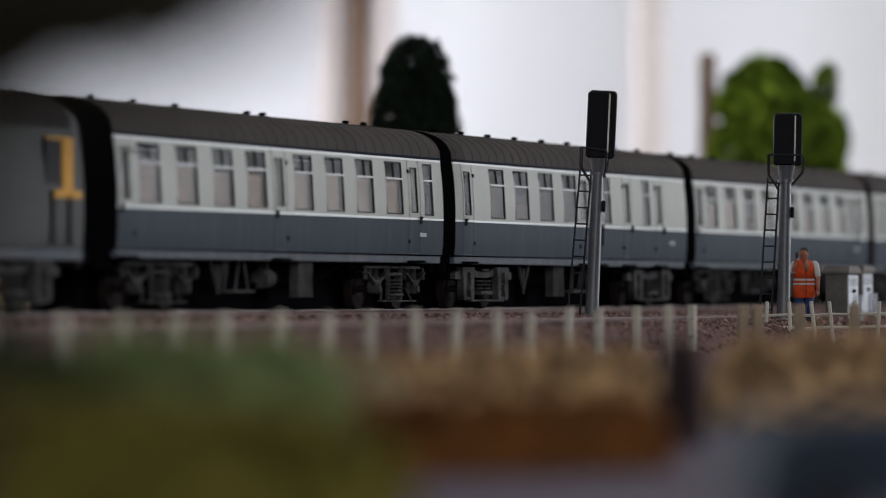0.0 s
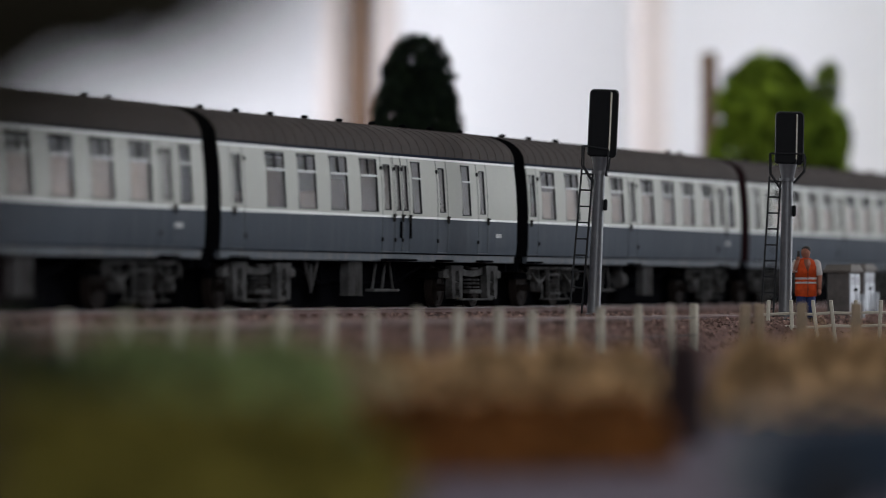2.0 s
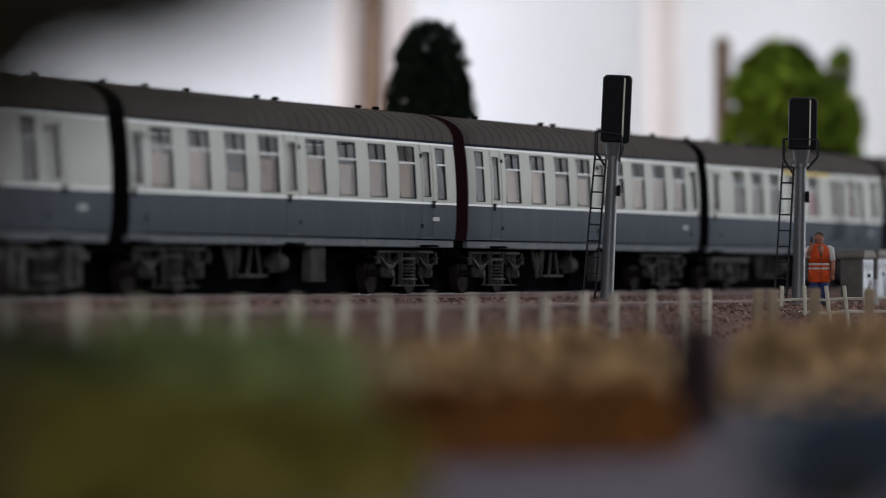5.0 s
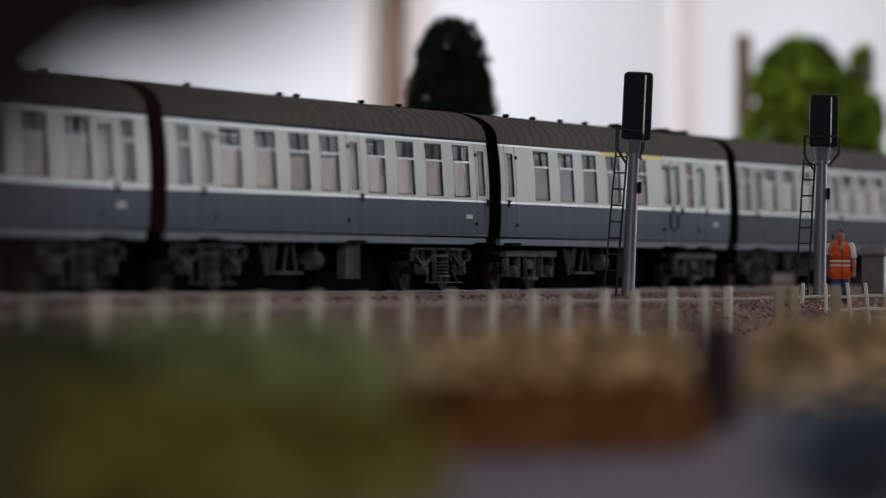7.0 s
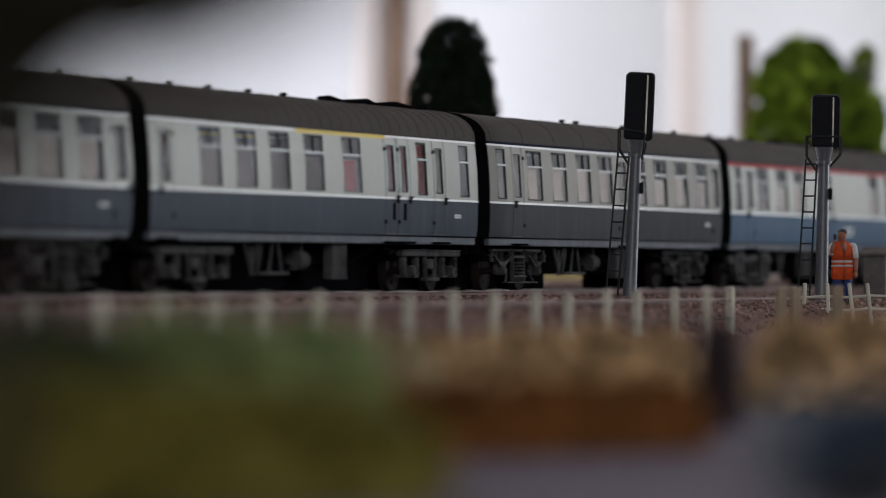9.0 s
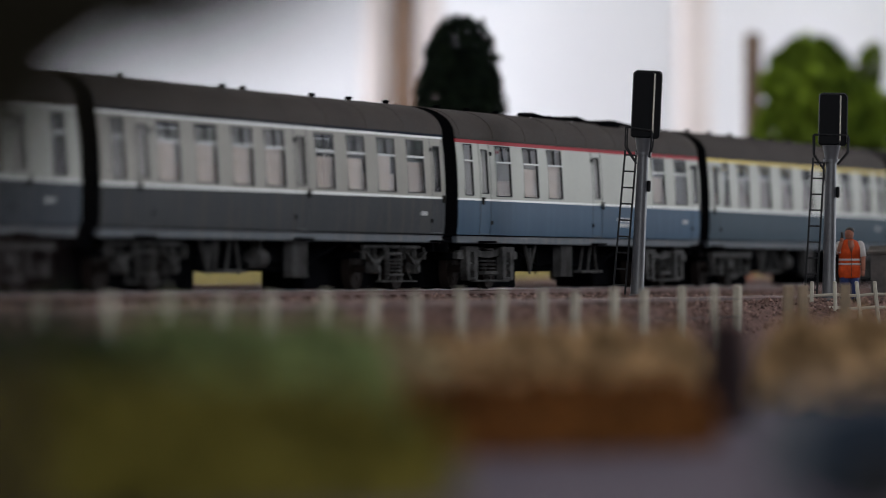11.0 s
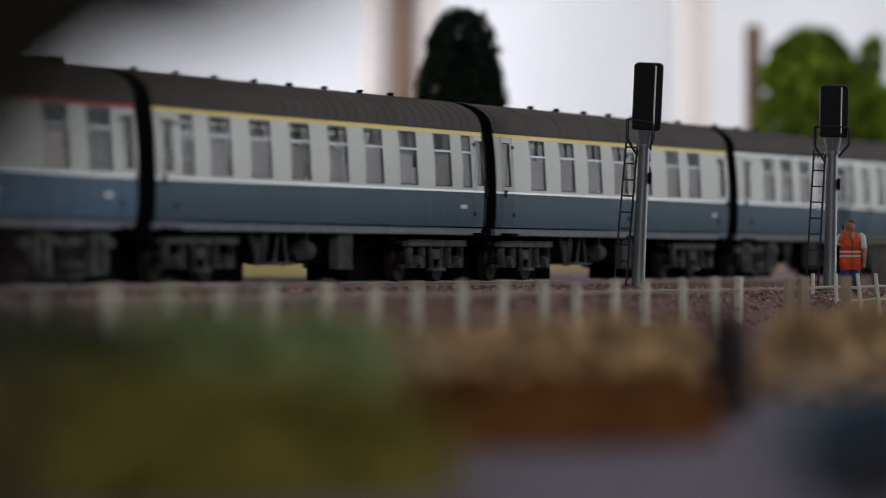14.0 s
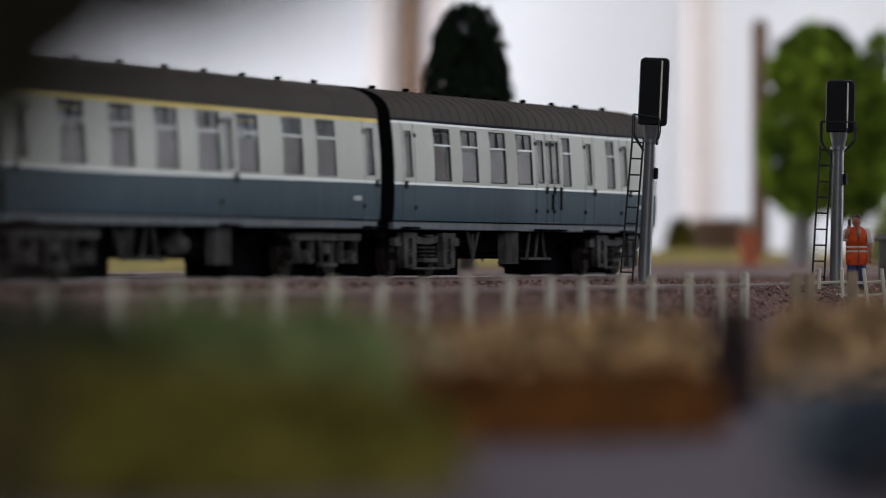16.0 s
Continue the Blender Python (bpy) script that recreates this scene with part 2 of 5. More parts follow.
            rings.append([p + (u * math.cos(2 * math.pi * j / n) + k * math.sin(2 * math.pi * j / n)) * r for j in range(n)])
        return self.loft(rings)

    def mesh(self, name, material, smooth=False, scale=U):
        me = bpy.data.meshes.new(name)
        me.from_pydata([(x * scale, y * scale, z * scale) for x, y, z in self.v], [], self.f)
        me.materials.append(material)
        if smooth:
            me.shade_smooth()
            me.set_sharp_from_angle(angle=radians(35))
        me.update()
        return me


SHARED = {}


def shared(key, make, material, smooth=False):
    if key not in SHARED:
        SHARED[key] = make().mesh(key, material, smooth)
    return SHARED[key]


def put(name, mesh, parent=None, m=None, label=""):
    ob = new(name, mesh)
    ob.parent = parent
    if m is not None:
        ob.matrix_basis = m
    if label:
        ob["label"] = label
    return ob


def part(name, form, material, parent=None, label="", m=None, smooth=False):
    return put(name, form.mesh(name, material, smooth), parent, m, label)


def thing(name, m, label, category, group="", mesh=None):
    ob = new(name, mesh)
    ob.matrix_basis = m
    return tagged(ob, label, category, group)


def shift(x, y, z, rz=0.0):
    return pose(x * U, y * U, z * U, 0, 0, rz)


def setting(name, form, material, label, category, scale=U, kind="structure", smooth=False):
    return tagged(new(name, form.mesh(name, material, smooth, scale)), label, category, "", kind)


# ---- the room ----
def room():
    x0, x1, y0, y1, z0, z1 = -2.5, 3.5, -2.5, 4.4, -1.1, 1.5
    setting("floor", Form().box((x0 + x1) / 2, (y0 + y1) / 2, z0 - 0.05, x1 - x0 + 0.4, y1 - y0 + 0.4, 0.1), FLOOR, "brown carpeted floor of the layout room", "floor", 1)
    setting("ceiling", Form().box((x0 + x1) / 2, (y0 + y1) / 2, z1 + 0.05, x1 - x0 + 0.4, y1 - y0 + 0.4, 0.1), CEILING, "plain white ceiling", "ceiling", 1)
    h, zc = z1 - z0, (z0 + z1) / 2
    setting("wall_north", Form().box((x0 + x1) / 2, y1 + 0.05, zc, x1 - x0 + 0.4, 0.1, h), WALL, "plain white painted room wall behind the layout", "wall", 1)
    def holed(name, along, fixed, lo, hi, a0, a1, zb, zt):
        """A wall with one window opening from a0 to a1 and zb to zt."""
        f = Form()
        for u0, u1, w0, w1 in ((lo, hi, z0, zb), (lo, hi, zt, z1), (lo, a0, zb, zt), (a1, hi, zb, zt)):
            c, m, dz = (u0 + u1) / 2, (w0 + w1) / 2, w1 - w0
            f.box(c, fixed, m, u1 - u0, 0.1, dz) if along == "x" else f.box(fixed, c, m, 0.1, u1 - u0, dz)
        setting(name, f, WALL_DIM, "plain unseen buff room wall with a window opening", "wall", 1)
    # The west opening is made only for the added lamp.
    holed("wall_west", "y", x0 - 0.05, y0, y1, 2.55, 4.05, 0.1, 1.4)
    holed("wall_east", "y", x1 + 0.05, y0, y1, 2.65, 4.05, 0.1, 1.4)
    holed("wall_south", "x", y0 - 0.05, x0, x1, -0.2, 0.8, 0.25, 1.45)
    # upright timbers in front of the far wall
    for x, w, m, lab in ((634, 46, POST_DARK, "upright brown timber post against the white wall"), (584, 46, PINE_PALE, "pale pinkish timber strip beside a brown post"), (682, 40, PINE_PALE, "pale pinkish timber strip beside a brown post"),
                         (1148, 58, PINE_PALE, "pale pinkish timber strip on the white wall")):
        p = at(x, 4.28)
        ob = thing("wall_post", pose(p.x, p.y, 0.2), lab, "post", mesh=Form().box(0, 0, 0, w / 8963 * 4.28, 0.05, 2.6, 0.006).mesh("wall_post", m, scale=1))
    p = at(1252, 2.75)
    f = Form().box(0, 0, 0.065, 0.0095, 0.008, 0.16, 0.002)
    thing("wooden_post", pose(p.x, p.y, -0.01), "slim brown timber post behind the broad green tree", "post", mesh=f.mesh("wooden_post", POST_DARK, scale=1))


# ---- the ground of the layout: one sheet ----
def smooth(a, b, x):
    k = min(1.0, max(0.0, (x - a) / (b - a)))
    return k * k * (3 - 2 * k)


def height(s, q):
    """Ground height in full-size metres."""
    z = -0.20 - 0.10 * smooth(-3, -5, q) - 0.10 * smooth(-6.6, -7.2, q) - 0.62 * smooth(-7.0, -8.4, q) - 0.45 * smooth(-10, -16, q)
    z += 0.46 * smooth(11, 16, q) + 0.5 * smooth(15.5, 22.5, q)
    v = Vector((s * 0.25, q * 0.25, 0))
    z += 0.05 * noise.noise(v) * (0.4 + smooth(-8, -12, q) + smooth(12, 16, q))
    z += 0.03 * noise.noise(v * 9)
    return z


def grounded(x, depth):
    """A place on the ground by its bearing at the start and its depth, and the level bearing's height there."""
    p = at(x, depth)
    s, r = (CD * p.x + SD * p.y) / U, (CD * p.y - SD * p.x) / U
    p.z = height(s, r - OFF) * U
    return p


def ground_mat():
    m = mat("layout_ground", (0.31, 0.175, 0.14), 0.95, vary=0.5, scale=320, fine=1500, bump=0.8, tint=(0.10, 0.05, 0.042), spec=0.1)
    t = m.node_tree
    n, l = t.nodes, t.links
    b = n["Principled BSDF"]
    base = b.inputs["Base Color"].links[0].from_socket
    at_ = n.new("ShaderNodeAttribute")
    at_.attribute_name = "cover"
    sep = n.new("ShaderNodeSeparateColor")
    l.new(at_.outputs["Color"], sep.inputs[0])
    tex, rmp, tex2, rmp2 = n.new("ShaderNodeTexNoise"), n.new("ShaderNodeValToRGB"), n.new("ShaderNodeTexNoise"), n.new("ShaderNodeValToRGB")
    tex.inputs["Scale"].default_value, tex2.inputs["Scale"].default_value = 140, 60
    tex.inputs["Detail"].default_value = 6
    e = rmp.color_ramp.elements
    e[0].position, e[1].position = 0.3, 0.7
    e[0].color, e[1].color = (0.10, 0.095, 0.025, 1), (0.33, 0.24, 0.055, 1)
    e = rmp2.color_ramp.elements
    e[0].color, e[1].color = (0.082, 0.062, 0.08, 1), (0.125, 0.096, 0.12, 1)
    l.new(tex.outputs[0], rmp.inputs[0])
    l.new(tex2.outputs[0], rmp2.inputs[0])
    for k, r in ((0, rmp), (1, rmp2)):
        mx = n.new("ShaderNodeMix")
        mx.data_type = "RGBA"
        l.new(sep.outputs[k], mx.inputs[0])
        l.new(base, mx.inputs[6])
        l.new(r.outputs[0], mx.inputs[7])
        base = mx.outputs[2]
    l.new(base, b.inputs["Base Color"])
    return m


def ground():
    qs = [-30.5, -26, -22, -19, -17, -15, -13.5] + [-12 + 0.35 * i for i in range(14)] + [-7 + 0.5 * i for i in range(40)] + [13 + 1.0 * i for i in range(18)] + [34, 38, 44]
    ss = [-130 + 6 * i for i in range(26)] + [26 + 1.2 * i for i in range(125)] + [176 + 8 * i for i in range(20)]
    vs, cover, idx, fs = [], [], {}, []
    for i, s in enumerate(ss):
        for j, q in enumerate(qs):
            if s < 12 and q < -17:
                continue
            idx[i, j] = len(vs)
            vs.append(line(s, q, height(s, q)))
            e = 13.6 + 2.6 * smooth(130, 180, s)
            cover.append((smooth(e - 0.6, e + 0.6, q), smooth(-15, -18, q), 0, 1))
    for i in range(len(ss) - 1):
        for j in range(len(qs) - 1):
            k = [(i, j), (i + 1, j), (i + 1, j + 1), (i, j + 1)]
            if all(c in idx for c in k):
                fs.append([idx[c] for c in reversed(k)])
    me = bpy.data.meshes.new("ground")
    me.from_pydata(vs, [], fs)
    me.flip_normals()
    me.materials.append(ground_mat())
    me.shade_smooth()
    c = me.color_attributes.new("cover", "FLOAT_COLOR", "POINT")
    c.data.foreach_set("color", np.array(cover, np.float32).ravel())
    tagged(new("ground", me), "reddish-brown ballast and earth with a yellow-green grass bank", "ground", "", "structure")
    f = Form()
    for s0, s1, q0 in ((-130, 14, -16.8), (14, 328, -30.2)):
        pts = [(s0, q0), (s1, q0), (s1, 43.5), (s0, 43.5)]
        f.loft([[line(s, q, -4.5) for s, q in pts], [line(s, q, -2.2) for s, q in pts]])
    setting("baseboard", f, PINE, "plain timber baseboard under the model landscape", "baseboard", 1)
    legs = [(-120, -12), (-120, 40), (40, -25), (40, 40), (180, -25), (180, 40), (310, -25), (310, 40)]
    for s, q in legs:
        v = line(s, q, 0)
        g = Form().box(v.x, v.y, (-1.1 - 4.5 * U) / 2, 0.045, 0.045, 1.1 - 4.5 * U)
        setting("trim_leg", g, PINE, "square timber leg under the baseboard", "leg", 1)


# ---- track ----
def rail_section(w=0.07, h=0.15):
    return [(-0.065, 0), (0.065, 0), (0.065, 0.02), (0.012, 0.04), (0.012, h - 0.04), (w / 2, h - 0.03), (w / 2, h - 0.004), (-w / 2, h - 0.004), (-w / 2, h - 0.03), (-0.012, h - 0.04), (-0.012, 0.04), (-0.065, 0.02)]


def track(q, top, s0, s1, name_label, near, shine=None):
    """A track whose centre runs at q, its rails' tops at height top."""
    base = thing("railway_track", line_pose(s0, q, top), name_label, "track", "tracks of the layout")
    length = s1 - s0
    for y in (-0.7525, 0.7525):
        f = Form().loft([[(x, y + a, b - 0.15) for a, b in rail_section()] for x in (0, length)])
        r = part("rail", f, RUST, base, "rust-brown rail")
        g = Form().box(length / 2, y, 0.001, length, 0.062, 0.006)
        part("running_surface", g, shine or STEEL, r, "worn rail head")
    sl = shared("sleeper", lambda: Form().box(0, 0, 0, 0.26, 2.6, 0.13, 0.02), SLEEPER)
    ch = shared("chair", lambda: Form().box(0, 0, 0, 0.2, 0.34, 0.06, 0.015), RUST)
    n0, n1 = int((near[0] - s0) / 0.76), int((near[1] - s0) / 0.76)
    rest = Form()
    for i in range(int(length / 0.76)):
        x = 0.4 + 0.76 * i
        if n0 <= i < n1:
            o = put("sleeper", sl, base, shift(x, random.uniform(-0.03, 0.03), -0.215))
            for y in (-0.7525, 0.7525):
                put("chair", ch, o, shift(0, y, 0.085))
        else:
            rest.box(x, 0, -0.215, 0.26, 2.6, 0.13)
    o = part("sleeper_run", rest, SLEEPER, base)
    o["kind"] = "stuff"


def stones():
    """Loose ballast over the ground between the tracks and the fence."""
    rnd = random.Random(4)
    f = Form()
    for i in range(30000):
        s = rnd.uniform(62, 165)
        q = rnd.uniform(-8.0, 13.5) if i % 2 else rnd.uniform(-8.0, -1.5)
        r = rnd.uniform(0.02, 0.06) if i % 5 else rnd.uniform(0.05, 0.085)
        z = height(s, q)
        if abs(q - 1.41) < 1.9 or abs(q + 5.3) < 1.4 or abs(q - 8.0) < 1.9 or abs(q - 11.4) < 1.9:
            z += 0.03
        c = line(s, q, z + r * 0.3)
        a = rnd.uniform(0, 6.28)
        vs = [c + Vector((math.cos(a + k * 1.57) * r * rnd.uniform(0.7, 1.2), math.sin(a + k * 1.57) * r * rnd.uniform(0.7, 1.2), rnd.uniform(-0.5, 0.2) * r)) * U for k in range(4)]
        vs += [c + Vector((rnd.uniform(-0.3, 0.3) * r, rnd.uniform(-0.3, 0.3) * r, r * rnd.uniform(0.5, 1.0))) * U]
        f.add(vs, [(0, 1, 4), (1, 2, 4), (2, 3, 4), (3, 0, 4)])
    m = mat("loose_stone", (0.46, 0.30, 0.25), 0.95, vary=0.5, scale=500, bump=0.0, tint=(0.11, 0.06, 0.05), spec=0.12, island=0.6)
    ob = new("ballast_stones", f.mesh("ballast_stones", m, scale=1))
    tagged(ob, "loose reddish-grey ballast stones round the tracks", "ballast", "", "stuff")


# ---- coaches ----
SIDE = [(1.20, 1.375), (1.45, 1.402), (1.75, 1.41), (2.04, 1.41), (2.3, 1.409), (2.7, 1.39), (3.0, 1.365), (3.24, 1.335), (3.36, 1.315)]
COACH = 19.6
PITCH = 20.5


def half(z):
    for (a, b), (c, d) in zip(SIDE, SIDE[1:]):
        if z <= c:
            return b + (d - b) * (z - a) / (c - a)
    return SIDE[-1][1]


def roof_arc(n=14, lift=0.0):
    pts = []
    for i in range(n + 1):
        a = math.pi * i / n
        pts.append((-(1.33 + lift) * math.copysign(abs(math.cos(a)) ** 0.8, math.cos(a)), 3.36 + (0.715 + lift) * math.sin(a) ** 0.85))
    return pts


def side_panel(z_lines, holes, sign):
    """A stretch of coach side between heights, with window openings (x0, x1, z0, z1)."""
    xs = sorted({0.0, COACH, *[h[0] for h in holes], *[h[1] for h in holes]})
    zs = sorted({*z_lines, *[h[2] for h in holes], *[h[3] for h in holes]})
    f = Form()
    for x0, x1 in zip(xs, xs[1:]):
        for z0, z1 in zip(zs, zs[1:]):
            mx, mz = (x0 + x1) / 2, (z0 + z1) / 2
            if any(h[0] < mx < h[1] and h[2] < mz < h[3] for h in holes):
                continue
            q = [(x0, sign * half(z0), z0), (x1, sign * half(z0), z0), (x1, sign * half(z1), z1), (x0, sign * half(z1), z1)]
            f.add(q if sign < 0 else q[::-1], [(0, 1, 2, 3)])
    for x0, x1, z0, z1 in holes:
        cut = [z for z in zs if z0 < z < z1]
        o = [(x0, z0), (x1, z0)] + [(x1, z) for z in cut] + [(x1, z1), (x0, z1)] + [(x0, z) for z in reversed(cut)]
        out = [(x, sign * half(z), z) for x, z in o]
        inn = [(x, sign * (half(z) - 0.04), z) for x, z in o]
        n = len(o)
        f.add(out + inn, [(i, i + n, (i + 1) % n + n, (i + 1) % n) for i in range(n)])
    return f.weld()


def pane_frame(w, z0, z1, transom, mullion):
    def make():
        f = Form()
        t = 0.024

        def bar(xa, xb, za, zb, d=0.014):
            vs = []
            for z in (za, zb):
                for x in (xa, xb):
                    for k in (-d, 0.025):
                        vs.append((x, -half(z) + k, z))
            f.add(vs, [(0, 2, 6, 4), (1, 5, 7, 3), (0, 4, 5, 1), (2, 3, 7, 6), (4, 6, 7, 5), (0, 1, 3, 2)])
        bar(-w / 2, -w / 2 + t, z0, z1)
        bar(w / 2 - t, w / 2, z0, z1)
        bar(-w / 2 + t, w / 2 - t, z0, z0 + t)
        bar(-w / 2 + t, w / 2 - t, z1 - t, z1)
        if mullion:
            bar(-0.025, 0.025, transom, z1 - t, 0.012)
        return f
    return make


def transom_bar(w, z):
    def make():
        f = Form()
        vs = []
        for zz in (z - 0.02, z + 0.02):
            for x in (-w / 2 + 0.024, w / 2 - 0.024):
                for k in (-0.012, 0.02):
                    vs.append((x, -half(zz) + k, zz))
        return f.add(vs, [(0, 2, 6, 4), (1, 5, 7, 3), (0, 4, 5, 1), (2, 3, 7, 6), (4, 6, 7, 5), (0, 1, 3, 2)])
    return make


def pane_sheet(w, z0, z1):
    def make():
        vs = [(x, -half(z) + k, z) for z in (z0, z1) for x in (-w / 2, w / 2) for k in (0.01, 0.02)]
        return Form().add(vs, [(0, 2, 6, 4), (1, 3, 7, 5)])
    return make


def add_window(coach, x, w, z0, z1, transom, sign):
    m = shift(x, 0, 0) if sign < 0 else shift(x, 0, 0, 180)
    k = f"{w:.2f}_{z0:.2f}_{z1:.2f}"
    fr = put("window", shared("window_frame" + k, pane_frame(w, z0, z1, transom, w > 0.9), RUBBER), coach, m)
    g = put("pane", shared("pane" + k, pane_sheet(w, z0, z1), GLASS), fr)
    g.visible_shadow = False
    if transom:
        put("transom", shared("transom" + k, transom_bar(w, transom), TRANSOM), fr, None, "pale window bar")


def add_door(coach, x, sign, flip, hw):
    m = shift(x, 0, 0) if sign < 0 else shift(x, 0, 0, 180)

    def seams():
        zs = [z for z, _ in SIDE][1:]
        path = [(-hw, z) for z in reversed(zs)] + [(-hw, 1.24), (hw, 1.24)] + [(hw, z) for z in zs]
        return Form().pipe([(x, -half(z) - 0.002, z) for x, z in path], 0.008, 4)
    d = put("door", shared(f"door_seam{hw:.2f}", seams, SEAM), coach, m)
    for z in (1.5, 3.05):
        put("hinge", shared(f"hinge{z}", lambda: Form().box(0, -half(z) - 0.02, z, 0.055, 0.05, 0.085, 0.01), RUBBER), d, shift((hw + 0.03) * flip, 0, 0))
    put("handle", shared("door_handle", lambda: Form().box(0, -half(1.99) - 0.045, 1.98, 0.05, 0.06, 0.16, 0.012).box(0.05, -half(1.99) - 0.04, 2.04, 0.15, 0.04, 0.04), FRAME), d, shift(-(hw - 0.08) * flip, 0, 0))
    put("step", shared("foot_step", lambda: Form().box(0, -1.44, 1.06, 0.75, 0.2, 0.05, 0.012), BLACK), d)


def bogie_forms(kind):
    key = "bogie_side" + kind

    def side():
        f = Form()
        y = -1.12

        def strip(pts, t, y0, y1):
            """A bent bar through (x, z) points, t thick, from y0 to y1."""
            f.loft([[(x, y0, z), (x, y1, z), (x, y1, z + t), (x, y0, z + t)] for x, z in pts])
        if kind == "a":     # leaf springs hung under a slim frame
            f.box(0, y, 0.93, 3.7, 0.10, 0.07, 0.015)
            for x in (-1.3, 1.3):
                for i in range(3):
                    w = 0.66 - 0.13 * i
                    strip([(x + a * w, 0.60 + 0.20 * abs(a) ** 1.6 - 0.045 * i) for a in (-1, -0.6, -0.25, 0.25, 0.6, 1)], 0.032, y - 0.13, y + 0.02)
                f.box(x, y - 0.04, 0.46, 0.30, 0.22, 0.22, 0.03)
                f.tube((x, y - 0.19, 0.46), (x, y - 0.13, 0.46), 0.085, 0.10, 10)
                for dx in (-0.66, 0.66):
                    f.tube((x + dx, y - 0.06, 0.72), (x + dx, y - 0.06, 0.93), 0.028, 0.028, 6)
                    f.tube((x + dx, y - 0.06, 0.66), (x + dx, y - 0.06, 0.76), 0.05, 0.05, 8)
                for dx in (-0.2, 0.2):
                    f.box(x + dx, y, 0.65, 0.05, 0.1, 0.56, 0.01)
            for x in (-0.42, 0.42):
                f.box(x, y - 0.05, 0.58, 0.055, 0.09, 0.74, 0.012)
            for x in (-0.2, 0.02, 0.24):
                for i in range(4):
                    f.tube((x, y - 0.05, 0.40 + 0.075 * i), (x, y - 0.05, 0.44 + 0.075 * i), 0.085, 0.085, 8)
            f.box(0, y - 0.05, 0.78, 0.8, 0.1, 0.07, 0.012).box(0, y - 0.07, 0.33, 0.95, 0.12, 0.05, 0.012)
            f.box(0, y - 0.12, 0.19, 2.3, 0.14, 0.035, 0.01)
            for x in (-1.05, 1.05):
                f.tube((x, y - 0.1, 0.20), (x * 0.8, y - 0.05, 0.46), 0.022, 0.022, 6)
        elif kind == "b":   # cast frame with broad pale axle guards
            for x, k in ((-1.3, -1), (1.3, 1)):
                for dx in (-0.27, 0.27):
                    f.loft([[(x + dx + a * w, yy, z) for a, yy in ((-1, y - 0.14), (1, y - 0.14), (1, y + 0.02), (-1, y + 0.02))] for z, w in ((0.20, 0.07), (0.30, 0.12), (0.72, 0.12), (0.84, 0.16), (0.96, 0.16))])
                f.box(x, y - 0.06, 0.90, 0.7, 0.16, 0.13, 0.02).box(x, y - 0.06, 0.24, 0.5, 0.14, 0.08, 0.02)
                f.box(x, y - 0.02, 0.48, 0.26, 0.2, 0.26, 0.03)
                f.tube((x, y - 0.2, 0.48), (x, y - 0.1, 0.48), 0.09, 0.11, 10)
                f.loft([[(x + k * a, yy, z + dz) for yy, dz in ((y - 0.08, -h), (y + 0.04, -h), (y + 0.04, h), (y - 0.08, h))] for a, z, h in ((0.4, 0.78, 0.11), (0.7, 0.77, 0.09), (0.85, 0.76, 0.07))])
                f.loft([[(x - k * a, yy, z + dz) for yy, dz in ((y - 0.06, -h), (y + 0.04, -h), (y + 0.04, h), (y - 0.06, h))] for a, z, h in ((0.4, 0.86, 0.09), (0.8, 0.80, 0.07), (1.3, 0.78, 0.07))])
            for x in (-0.3, 0.0, 0.3):
                for i in range(3):
                    f.tube((x, y - 0.06, 0.45 + 0.085 * i), (x, y - 0.06, 0.495 + 0.085 * i), 0.09, 0.09, 8)
            f.box(0, y - 0.08, 0.37, 0.95, 0.16, 0.10, 0.02).box(0.05, y - 0.06, 0.90, 0.5, 0.12, 0.05, 0.01)
            f.box(0, y - 0.12, 0.19, 2.5, 0.12, 0.05, 0.012)
        else:               # straight welded beam over coil springs
            f.box(0, y - 0.06, 0.83, 3.9, 0.16, 0.13, 0.02).box(0, y - 0.12, 0.905, 3.9, 0.06, 0.025, 0.006)
            for x in (-1.3, 1.3):
                f.box(x, y - 0.04, 0.44, 0.28, 0.24, 0.26, 0.03)
                f.tube((x, y - 0.2, 0.44), (x, y - 0.12, 0.44), 0.10, 0.12, 10)
                f.box(x, y - 0.02, 0.33, 1.1, 0.16, 0.06, 0.015)
                for dx in (-0.42, 0.42):
                    for i in range(4):
                        f.tube((x + dx, y - 0.05, 0.36 + 0.1 * i), (x + dx, y - 0.05, 0.46 + 0.1 * i), 0.10, 0.082, 8)
            for x in (-0.3, 0.3):
                f.tube((x, y - 0.08, 0.30), (x * 1.2, y - 0.08, 0.78), 0.05, 0.05, 8)
            f.box(0, y - 0.1, 0.27, 0.9, 0.14, 0.08, 0.015).box(0, y - 0.05, 0.60, 0.5, 0.1, 0.24, 0.03)
        return f

    def cross():
        f = Form()
        f.box(0, 0, 0.74, 0.5, 2.2, 0.3, 0.03)
        for x in (-1.85, 1.85):
            f.box(x, 0, 0.74, 0.1, 2.2, 0.14, 0.015)
        f.tube((0, 0, 0.8), (0, 0, 1.05), 0.35, 0.35, 12)
        return f

